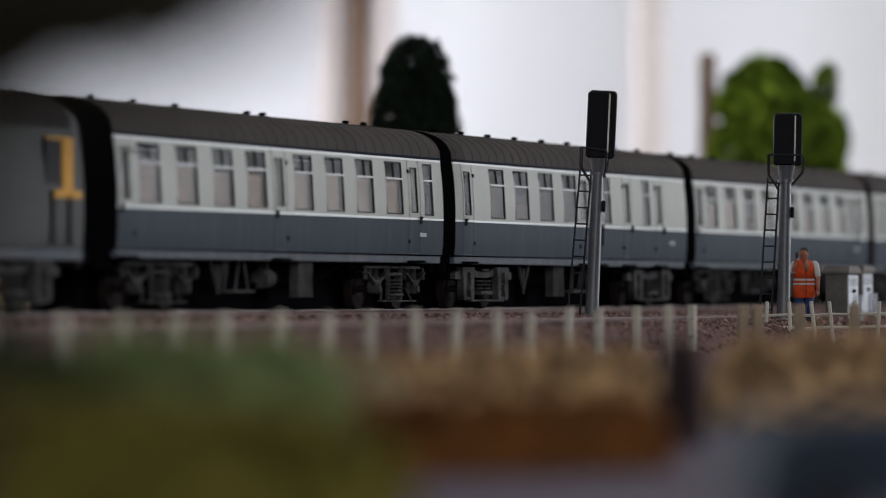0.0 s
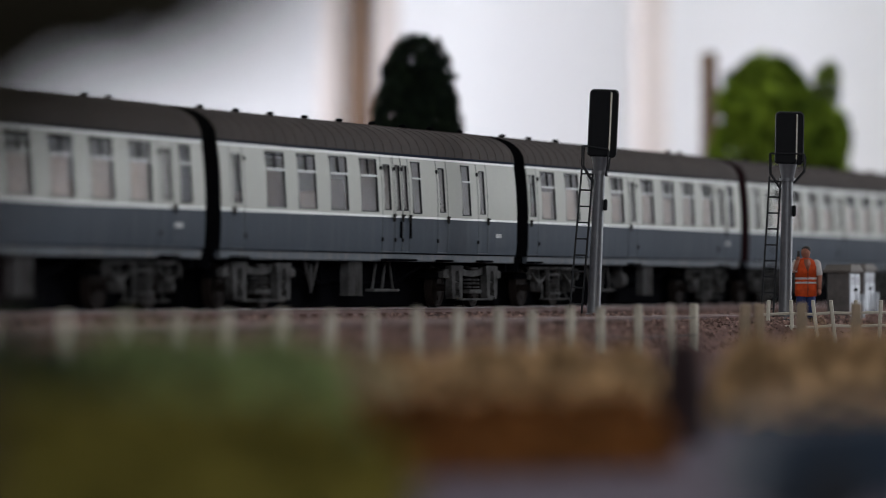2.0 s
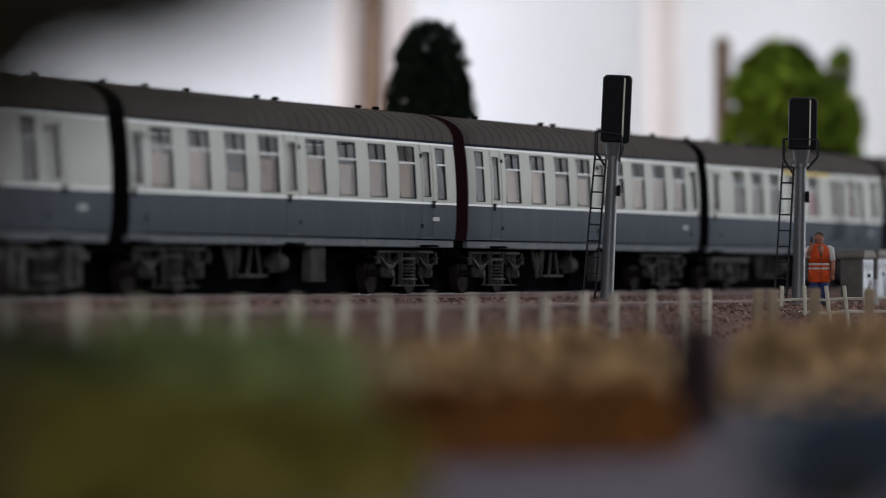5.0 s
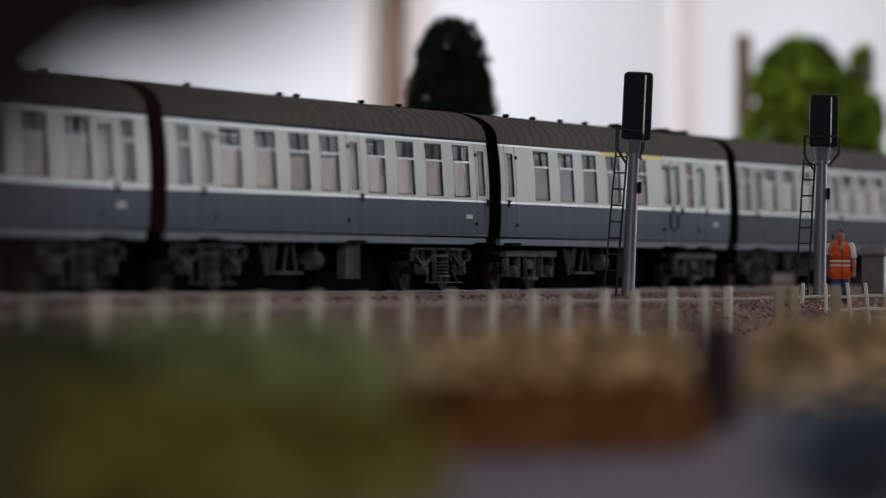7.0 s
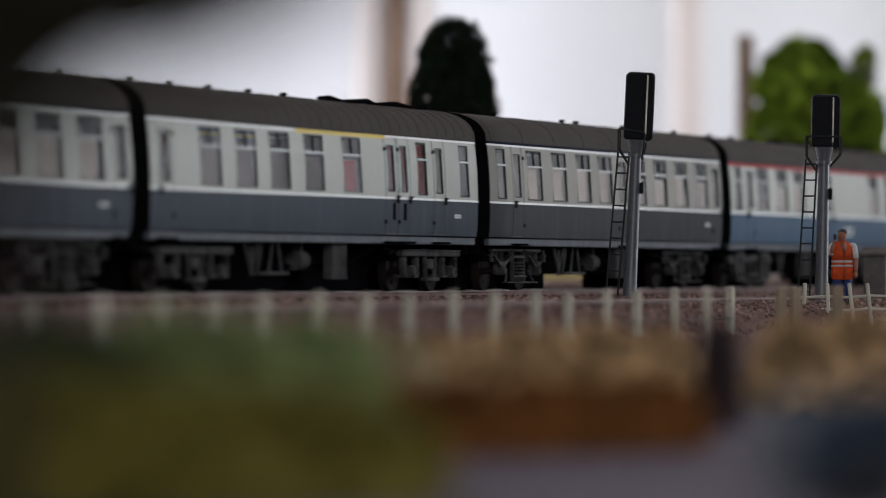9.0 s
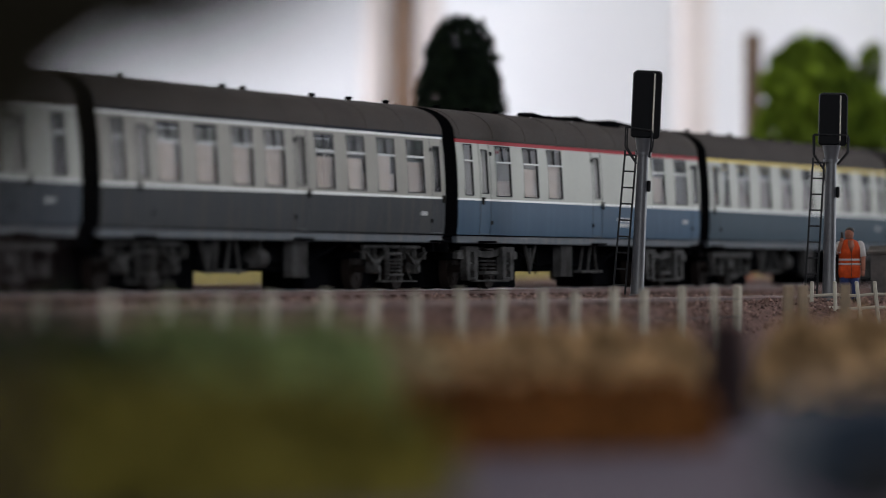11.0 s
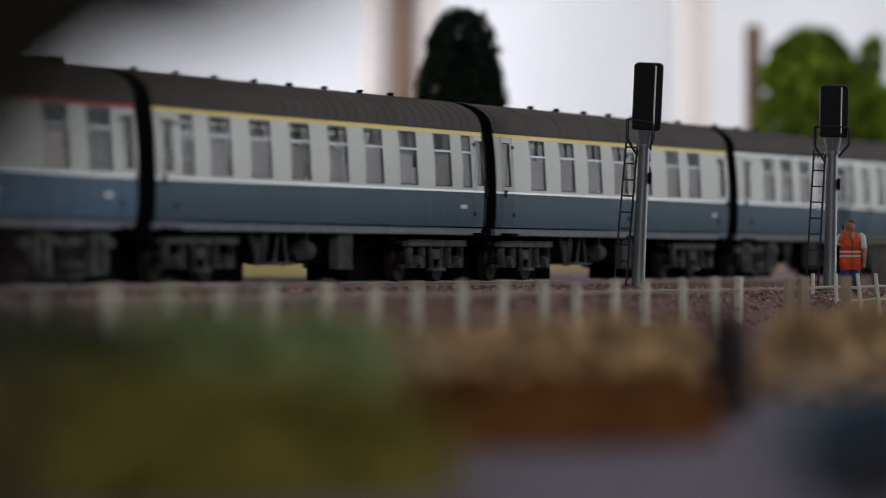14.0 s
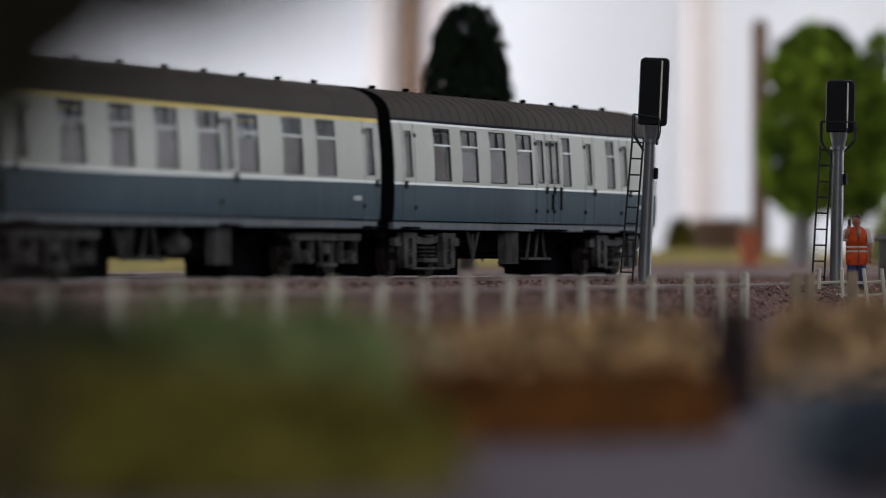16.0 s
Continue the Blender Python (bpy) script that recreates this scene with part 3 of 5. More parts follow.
    def axle():
        f = Form()
        f.tube((0, -1.0, 0), (0, 1.0, 0), 0.08, 0.08, 8)
        for y, k in ((-0.70, -1), (0.70, 1)):
            ring = []
            for dy, r in ((0.07 * k, 0.08), (0.07 * k, 0.38), (0.09 * k, 0.40), (0.09 * k, 0.455), (-0.04 * k, 0.46), (-0.045 * k, 0.51), (-0.075 * k, 0.51), (-0.07 * k, 0.4), (-0.04 * k, 0.08)):
                ring.append([(math.cos(2 * math.pi * i / 20) * r, y + dy, math.sin(2 * math.pi * i / 20) * r) for i in range(20)])
            f.loft(ring, True, False)
            for i in range(4):
                a = math.pi / 2 * i + 0.4
                f.tube((math.cos(a) * 0.24, y + 0.06 * k, math.sin(a) * 0.24), (math.cos(a) * 0.24, y + 0.085 * k, math.sin(a) * 0.24), 0.05, 0.05, 6)
        return f
    return (shared(key, side, BOGIE, True), shared("bogie_cross", cross, BLACK), shared("wheelset", axle, WHEEL, True))


WHEELSETS = []


def add_bogie(coach, x, kind):
    side, cross, axle = bogie_forms(kind)
    b = put("bogie", cross, coach, shift(x, 0, 0), "grimy grey-brown bogie")
    put("side_frame", side, b)
    put("side_frame", side, b, shift(0, 0, 0, 180))
    for dx in (-1.3, 1.3):
        WHEELSETS.append((put("wheelset", axle, b, shift(dx, 0, 0.46)), dx))
    return b


def add_underframe(coach, rnd, keel, lay_b):
    # Black filler boxes added so the space under the coach stays dark.
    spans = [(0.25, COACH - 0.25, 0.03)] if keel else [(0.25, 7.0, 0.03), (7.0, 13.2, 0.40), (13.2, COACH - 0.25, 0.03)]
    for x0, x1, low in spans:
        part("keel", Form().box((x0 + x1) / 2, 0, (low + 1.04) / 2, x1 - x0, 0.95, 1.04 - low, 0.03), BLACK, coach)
    f = Form()
    f.box(COACH / 2, -1.30, 1.12, COACH - 0.1, 0.12, 0.19, 0.02).box(COACH / 2, 1.30, 1.12, COACH - 0.1, 0.12, 0.19, 0.02)
    part("solebar", f, SOLEBAR, coach, "dirty blue-grey solebar")
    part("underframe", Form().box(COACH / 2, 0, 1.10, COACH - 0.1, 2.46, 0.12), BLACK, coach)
    for y in (-0.85, 0.85):
        t = Form()
        t.tube((5.2, y, 1.0), (7.4, y, 0.55), 0.04, 0.04, 6).tube((7.4, y, 0.55), (12.2, y, 0.55), 0.04, 0.04, 6).tube((12.2, y, 0.55), (14.4, y, 1.0), 0.04, 0.04, 6)
        for x in (7.4, 12.2):
            t.box(x, y, 0.8, 0.08, 0.08, 0.5)
        part("truss", t, BLACK, coach)
    for y, sg in ((-1.0, -1), (1.0, 1)):
        m = shift(0, 0, 0) if sg < 0 else shift(COACH, 0, 0, 180)
        # braced hanger with its safety tray
        v = Form()
        v.tube((5.55, -1.16, 1.03), (5.95, -1.16, 0.42), 0.045, 0.035, 6).tube((6.35, -1.16, 1.03), (5.95, -1.16, 0.42), 0.045, 0.035, 6).tube((5.95, -1.16, 0.95), (5.95, -1.16, 0.34), 0.03, 0.03, 6)
        put("brake_hanger", shared("brake_hanger", lambda: v, GEAR), coach, m)
        x0 = 9.9 if lay_b else 6.3
        def tray():
            f = Form().box(x0 + 0.8, -1.12, 0.40, 1.7, 0.22, 0.06, 0.015)
            for a, b in ((0.1, 0.35), (0.75, 0.95), (1.5, 1.25)):
                f.tube((x0 + a, -1.12, 0.42), (x0 + b, -1.12, 1.03), 0.03, 0.03, 6)
            return f
        put("safety_tray", shared(f"safety_tray{x0}", tray, GEAR), coach, m)
        bx = 8.55 if lay_b else 10.9

        def crate():
            plan = [(0.43, -1.05), (-0.43, -1.05)]
            for i in range(3):
                y0 = -1.08 - 0.06 * i
                plan += [(-0.43, y0), (-0.405, y0 - 0.005), (-0.405, y0 - 0.03), (-0.43, y0 - 0.035)]
            plan += [(-0.43, -1.25)]
            for i in range(5):
                x1 = -0.36 + 0.17 * i
                plan += [(x1, -1.25), (x1 + 0.01, -1.215), (x1 + 0.08, -1.215), (x1 + 0.09, -1.25)]
            plan += [(0.43, -1.25)]
            rings = [[(bx + a * k, -1.15 + (b + 1.15) * k, z) for a, b in plan] for z, k in ((0.28, 1.06), (0.32, 1.06), (0.325, 1.0), (1.0, 1.0), (1.02, 0.97))]
            return Form().loft(rings)
        put("battery_box", shared(f"battery_box{bx}", crate, GEAR), coach, m, "ribbed grey battery box")

        def cylinder():
            f = Form().tube((9.0, -0.92, 0.66), (9.5, -0.92, 0.66), 0.2, 0.2, 14).tube((8.94, -0.92, 0.66), (9.0, -0.92, 0.66), 0.1, 0.2, 14)
            f.box(9.25, -0.92, 0.94, 0.08, 0.2, 0.2)
            return f
        if not lay_b:
            put("vacuum_cylinder", shared("vacuum_cylinder", cylinder, GEAR), coach, m)
    for x, k in ((-0.02, -1), (COACH + 0.02, 1)):
        e = Form()
        for y in (-0.87, 0.87):
            e.tube((x, y, 1.05), (x + 0.3 * k, y, 1.05), 0.09, 0.09, 8).tube((x + 0.3 * k, y, 1.05), (x + 0.35 * k, y, 1.05), 0.22, 0.2, 12)
        e.box(x + 0.2 * k, 0, 0.85, 0.5, 0.16, 0.12).box(x - 0.06 * k, 0, 1.0, 0.12, 2.3, 0.34)
        part("buffer_gear", e, BLACK, coach)


def coach(k, windows, doors, small, blue, stripe, bogie, roof_kind, opts):
    """Coach number k behind the locomotive. windows, doors, small: centres along its length."""
    rnd = random.Random(40 + k)
    base = thing("railway_coach", line_pose(START + k * PITCH, 1.41), opts["label"], "railway coach", "coaches of the train")
    W, S = 1.12, 0.62
    doors = [d if isinstance(d, tuple) else (d, 0.44, 0.38) for d in doors]
    holes = [(x - W / 2, x + W / 2, 2.09, 3.24) for x in windows] + [(x - w / 2, x + w / 2, 2.14, 3.14) for x, w, _ in doors] + [(x - S / 2, x + S / 2, 2.09, 3.24) for x in small]
    zl = [1.20, 1.45, 1.75, 2.0]
    zu = [2.0, 2.3, 2.7, 3.0, 3.24, 3.36]
    for sign in (-1, 1):
        part("lower_side", side_panel(zl, [], sign), blue, base, opts.get("blue_label", "weathered rail-blue lower side"), smooth=True)
        part("upper_side", side_panel(zu, holes, sign), opts.get("cream", CREAM), base, "pale grey upper side", smooth=True)
        k0 = Form().box(COACH / 2, sign * 1.372, 1.205, COACH, 0.02, 0.03)
        part("sole_line", k0, SOLE_LINE, base)
        w = Form()
        w.loft([[(x, sign * (half(z) + d), z) for z, d in ((1.985, -0.02), (1.985, 0.007), (2.03, 0.007), (2.03, -0.02))] for x in (0.0, COACH)])
        part("waist_stripe", w, WHITE, base, "white waist line")
        a, b = opts.get("stripe_span", (0, COACH))
        for x0, x1, m in ((0, a, WHITE), (a, b, stripe), (b, COACH, WHITE)):
            if x1 - x0 > 0.01:
                c = Form().loft([[(x, sign * (half(z) + d), z) for z, d in ((3.298 if m is WHITE else 3.262, -0.02), (3.298 if m is WHITE else 3.262, 0.008), (3.345, 0.008), (3.345, -0.02))] for x in (x0, x1)])
                part("cantrail_stripe", c, m, base)
        g = Form().loft([[(x, sign * (half(z) + d), z) for z, d in ((3.346, -0.02), (3.346, 0.03), (3.40, 0.03), (3.40, -0.02))] for x in (0, COACH)])
        part("gutter", g, GUTTER if stripe is WHITE else ROOF, base)
        for x in windows:
            add_window(base, x, W, 2.09, 3.24, 2.87, sign)
            # A panel added behind the pane sets how pale it looks.
            if sign < 0 and rnd.random() < opts.get("blinds", 0.8):
                cut = rnd.choice((0.92, 0.92, 0.62, 0.5))
                high = rnd.choice((2.88, 2.88, 2.76))
                red = opts.get("red_from", 99) < x
                m = PANE_BACK_RED if red else opts.get("blind", PANE_BACK_GREY)
                put("blind", shared(f"blind{cut}{high}{m.name}", lambda: Form().loft([[(xx, -half(z) + d, z) for xx, d in ((-0.45, 0.10), (cut, 0.10), (cut, 0.115), (-0.45, 0.115))] for z in (2.04, high)]), m), base, shift(x, 0, 0), "dull red window panel" if red else "pale pinkish panel added behind the pane" if m is PANE_BACK else "grey-brown panel added behind the pane")
        for x in small:
            add_window(base, x, S, 2.09, 3.24, 2.87, sign)
        for x in small + [d[0] for d in doors]:
            if sign < 0 and opts.get("red_from", 99) < x < 16.5:
                put("blind", shared("blind_narrow_red", lambda: Form().loft([[(xx, -half(z) + d, z) for xx, d in ((-0.2, 0.10), (0.62, 0.10), (0.62, 0.115), (-0.2, 0.115))] for z in (2.04, 3.2)]), PANE_BACK_RED), base, shift(x, 0, 0), "dull red window panel")
        for x, w, hw in doors:
            add_window(base, x, w, 2.14, 3.14, 0, sign)
            add_door(base, x, sign, 1 if x < COACH / 2 else -1, hw)
    # roof with its transverse ribs
    r = part("roof", Form().loft([[(x, y, z) for y, z in roof_arc()] for x in (-0.04, 0.3, COACH - 0.3, COACH + 0.04)], False, False), ROOF, base, "dark grey-brown weathered roof", smooth=True)
    rib = Form()
    step = 0.62 if roof_kind == "ribs" else 2.4
    x = 0.3
    while x < COACH:
        lo, hi = roof_arc(14, -0.01), roof_arc(14, 0.008)
        rib.loft([[(x + dx, y, z) for y, z in arc] for dx, arc in ((-0.035, lo), (-0.03, hi), (0.03, hi), (0.035, lo))], False, False)
        x += step
    part("roof_rib", rib, ROOF, r, smooth=True)

    def shell():
        f = Form()
        f.loft([[(a * w, b * w, z) for a, b in ((-1, -0.6), (-0.6, -1), (0.6, -1), (1, -0.6), (1, 0.6), (0.6, 1), (-0.6, 1), (-1, 0.6))] for z, w in ((0, 0.06), (0.06, 0.055), (0.08, 0.045), (0.085, 0.075), (0.12, 0.07), (0.14, 0.04))])
        return f
    v = shared("roof_vent", shell, BLACK)
    spots = ([3.6, 8.85, 9.9, 14.0, 16.3, 18.6] if min(windows) > 3 else [1.2, 3.4, 5.7, 9.7, 10.75, 16.0, 17.1]) if bogie == "a" else [1.5 + 2.12 * i for i in range(9)]
    for x in spots:
        for y, dx in ((-0.36, 0.0), (0.36, 0.5)):
            put("roof_vent", v, r, shift(x + dx + rnd.uniform(-0.12, 0.12), y, 4.0))
    if opts.get("pipe"):
        p0, p1 = opts["pipe"]
        pts = [(p0 + (p1 - p0) * i / 10, -0.42 + 0.06 * math.sin(i * 1.3), 4.09 + 0.04 * math.sin(i * 2.1)) for i in range(11)]
        part("roof_pipe", Form().pipe(pts, 0.055, 8), BLACK, r, "black roof pipe")
        for a in pts[::2]:
            part("pipe_bracket", Form().tube(a, (a[0], a[1], 3.95), 0.035, 0.035, 6), BLACK, r)
        if opts.get("tank"):
            part("roof_tank", Form().box(opts["tank"], -0.6, 3.98, 1.6, 0.5, 0.14, 0.04), BLACK, r, "flat black roof tank")
    # ends and gangways
    for x, sg in ((0.0, -1), (COACH, 1)):
        sec = [(-half(z), z) for z, _ in SIDE] + roof_arc()[1:-1] + [(half(z), z) for z, _ in reversed(SIDE)]
        f = Form().loft([[(x + dx, y * 0.995, z - 0.004) for y, z in sec] for dx in ((-0.05, 0.06) if sg < 0 else (-0.06, 0.05))])
        red_end = opts.get("maroon") and sg < 0
        part("end_panel", f, MAROON if red_end else BLACK, base, "very dark maroon coach end" if red_end else "black coach end")
        g = Form()
        for i in range(5):
            e = 0.03 * (i % 2)
            g.box(x + sg * (0.09 + 0.07 * i), 0, 2.2, 0.07, 1.5 + e, 2.4 + e, 0.02)
        part("gangway", g, MAROON if red_end else BLACK, base, "ribbed gangway bellows")
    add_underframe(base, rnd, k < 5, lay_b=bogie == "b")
    for x in (2.75, COACH - 2.75):
        add_bogie(base, x, bogie)
    # inside
    part("floor_pan", Form().box(COACH / 2, 0, 1.36, COACH - 0.2, 2.6, 0.06), TABLE, base)

    def seat():
        f = Form()
        for y in (-0.78, 0.78):
            f.box(0, y, 1.98, 0.16, 1.0, 1.0, 0.04).box(-0.3, y, 1.62, 0.5, 1.0, 0.26, 0.05).box(0.3, y, 1.62, 0.5, 1.0, 0.26, 0.05)
        return f
    sm = shared("seat_pair", seat, SEAT)
    ws = sorted(windows)
    for a, b in zip(ws, ws[1:]):
        if b - a < 2.6:
            put("seat_row", sm, base, shift((a + b) / 2, 0, 0))
    for x, _, _ in sorted(doors):
        if 1.0 < x < COACH - 1.0:
            part("partition", Form().box(0, 0, 2.35, 0.06, 2.55, 1.95), TABLE, base, "", shift(x + 0.55, 0, 0))
    for x in opts.get("grab", ()):
        gb = Form().box(0, -half(1.72) - 0.01, 1.72, 0.11, 0.03, 0.36, 0.01)
        part("grab_panel", gb, BLACK, base, "black recessed grab panel", shift(x, 0, 0))
    # number bars
    nb = Form()
    for i in range(5):
        nb.box(18.0 + 0.09 * i, -half(1.66) - 0.004, 1.66, 0.055, 0.012, 0.09)
    part("number_bars", nb, NUMBER, base)
    if opts.get("sign"):
        sb = Form()
        for j in range(2):
            for i in range(6 - j):
                sb.box(opts["sign"] + 0.18 * i + 0.08 * j, -half(1.6) - 0.004, 1.66 - 0.13 * j, 0.13, 0.012, 0.09)
        part("sign_bars", sb, NUMBER, base)
    return base


START = 88.6
CREATED = []
STD = dict(windows=[1.7, 3.7, 5.7, 7.6, 10.4, 12.35, 14.3, 16.25], doors=[0.42, 8.95, 17.6], small=[18.6])
REV = dict(windows=[3.4, 5.35, 7.3, 9.1, 12.0, 13.9, 15.8, 17.7], doors=[2.1, 10.6, 19.1], small=[0.9])
BRK = dict(windows=[3.2, 5.1, 7.1, 9.05], doors=[0.95, 10.25, (10.98, 0.28, 0.24), (11.48, 0.28, 0.24), (14.05, 0.38, 0.36), (17.0, 0.38, 0.36)], small=[12.25, 15.8])
CMP = dict(windows=[3.15, 5.1, 7.0, 9.0, 11.3], doors=[0.75, 13.75, (14.6, 0.38, 0.36), 16.95], small=[15.8, 18.7])
RMB = dict(windows=[3.3, 5.35, 7.2, 15.85, 17.85], doors=[1.95, 10.55, 19.2], small=[0.8])
FOP = dict(windows=[3.4, 5.6, 7.85, 10.1, 12.3, 14.5, 16.8], doors=[0.62, 19.35], small=[1.65, 18.45])
FKP = dict(windows=[3.15, 5.45, 7.65, 9.8, 11.9, 14.4, 16.35], doors=[0.85, 10.82, 19.0], small=[])


def train():
    grey = "blue and pale grey model passenger coach with weathered dark roof"
    brake = "blue and pale grey model brake coach with luggage doors"
    first = "blue and pale grey model first-class coach with yellow cantrail line"
    rows = [
        (STD, BLUE, WHITE, "a", "ribs", dict(label=grey, blinds=0.95, blind=PANE_BACK)),
        (BRK, BLUE, WHITE, "b", "ribs", dict(label=brake, grab=(11.1, 11.75))),
        (STD, BLUE, WHITE, "a", "ribs", dict(label=grey, blind=PANE_BACK, blinds=0.7)),
        (REV, BLUE, WHITE, "a", "ribs", dict(label=grey, maroon=True, blind=PANE_BACK, blinds=0.95)),
        (CMP, BLUE, YELLOW, "c", "ribs", dict(label="blue and pale grey model composite coach with part yellow line", stripe_span=(8.0, 13.5), pipe=(12.0, 19.0), red_from=10.5, grab=(13.9, 14.6))),
        (REV, BLUE_DIRTY, WHITE, "a", "plain", dict(label="grimy brownish-grey model passenger coach with dull blue lower side", blind=PANE_BACK, blinds=0.95, cream=CREAM_DIRTY, blue_label="grimy grey-blue lower side")),
        (RMB, BLUE_CLEAN, RED, "b", "plain", dict(label="bright blue and grey model buffet coach with red cantrail line", sign=12.3, blind=PANE_BACK, blinds=0.6, pipe=(7.5, 18.5), tank=13.5, blue_label="clean bright blue lower side")),
        (FOP, BLUE_MID, YELLOW, "c", "ribs", dict(label=first, blinds=0.95)),
        (FKP, BLUE_MID, YELLOW, "c", "plain", dict(label=first, blinds=0.95)),
        (BRK, BLUE_MID, WHITE, "b", "ribs", dict(label="blue and pale grey model brake coach at the train's tail", grab=(11.1, 11.75), blinds=0.95)),
    ]
    for k, (lay, blue, stripe, bogie, roof_kind, opts) in enumerate(rows):
        CREATED.append((coach(k, list(lay["windows"]), list(lay["doors"]), list(lay["small"]), blue, stripe, bogie, roof_kind, opts), START + k * PITCH))
    CREATED.append((locomotive(), START - 18.6))


def locomotive():
    base = thing("diesel_locomotive", line_pose(START - 18.6, 1.41), "grey weathered model diesel locomotive with a yellow cab-side panel", "locomotive", "")
    L = 17.4
    body = mat("loco_grey", (0.034, 0.034, 0.031), 0.6, vary=0.2, scale=25, bump=0.05, dirt=(0.025, 0.024, 0.021), spec=0.12)
    yel = mat("loco_yellow", (0.62, 0.30, 0.02), 0.5, vary=0.15, bump=0.0, spec=0.05)
    dark = mat("loco_roof", (0.02, 0.013, 0.01), 0.75, vary=0.3, bump=0.1, spec=0.08)
    sec = [(-half(z), z) for z, _ in SIDE] + roof_arc()[1:-1] + [(half(z), z) for z, _ in reversed(SIDE)]
    f = Form().loft([[(x, y * k, 1.2 + (z - 1.2) * kz) for y, z in sec] for x, k, kz in ((-0.05, 0.8, 0.86), (0.3, 0.93, 0.95), (0.9, 1, 1), (L - 0.9, 1, 1), (L - 0.3, 0.95, 0.96), (L, 0.85, 0.88))])
    part("body", f, body, base, "dull grey body", smooth=True)
    part("roof", Form().loft([[(x, y * 1.003, z + 0.01) for y, z in roof_arc()] for x in (0.9, L - 0.9)], False, False), dark, base, "brown-black roof", smooth=True)
    fan = Form().tube((6.0, 0, 3.9), (6.0, 0, 4.02), 0.7, 0.7, 20).box(9.5, 0, 3.95, 2.2, 0.8, 0.14, 0.03)
    part("roof_fan", fan, dark, base)
    for x in (1.6, L - 2.3):
        w = Form().box(x + 0.4, 0, 2.75, 0.75, 2.83, 0.8)
        part("cab_window", w, RUBBER, base)
    for sign in (-1, 1):
        y = Form()
        for x, z, sx, sz in ((L - 1.25, 2.65, 0.5, 0.95), (L - 1.5, 3.14, 1.2, 0.14), (L - 1.3, 2.18, 1.3, 0.14)):
            y.box(x, sign * (half(z) + 0.005), z, sx, 0.07, sz, 0.01)
        part("yellow_panel", y, yel, base, "yellow cab-side panel")
        s = Form()
        for x in (L - 2.0, L - 1.2):
            s.box(x, sign * 1.43, 1.75, 0.04, 0.05, 1.0)
        part("handrail", s, BLACK, base)
        g = Form()
        for i in range(9):
            g.box(6.5, sign * 1.415, 2.1 + 0.09 * i, 3.0, 0.03, 0.05)
        part("grille", g, FRAME, base)
        o = Form().box(L / 2, sign * 1.27, 1.08, L - 0.6, 0.12, 0.22, 0.02)
        part("solebar", o, SOLEBAR, base)
    part("fuel_tank", Form().box(L / 2, 0, 0.68, 3.6, 2.3, 0.7, 0.08), FRAME, base)
    for x, k in ((0.02, -1), (L - 0.02, 1)):
        e = Form()
        for y in (-0.87, 0.87):
            e.tube((x, y, 1.05), (x + 0.45 * k, y, 1.05), 0.09, 0.09, 8).tube((x + 0.4 * k, y, 1.05), (x + 0.47 * k, y, 1.05), 0.24, 0.22, 12)
        e.box(x - 0.1 * k, 0, 1.05, 0.2, 2.3, 0.4)
        part("buffer_beam", e, FRAME, base)
    for x in (3.3, L - 3.3):
        add_bogie(base, x, "b")
    return base


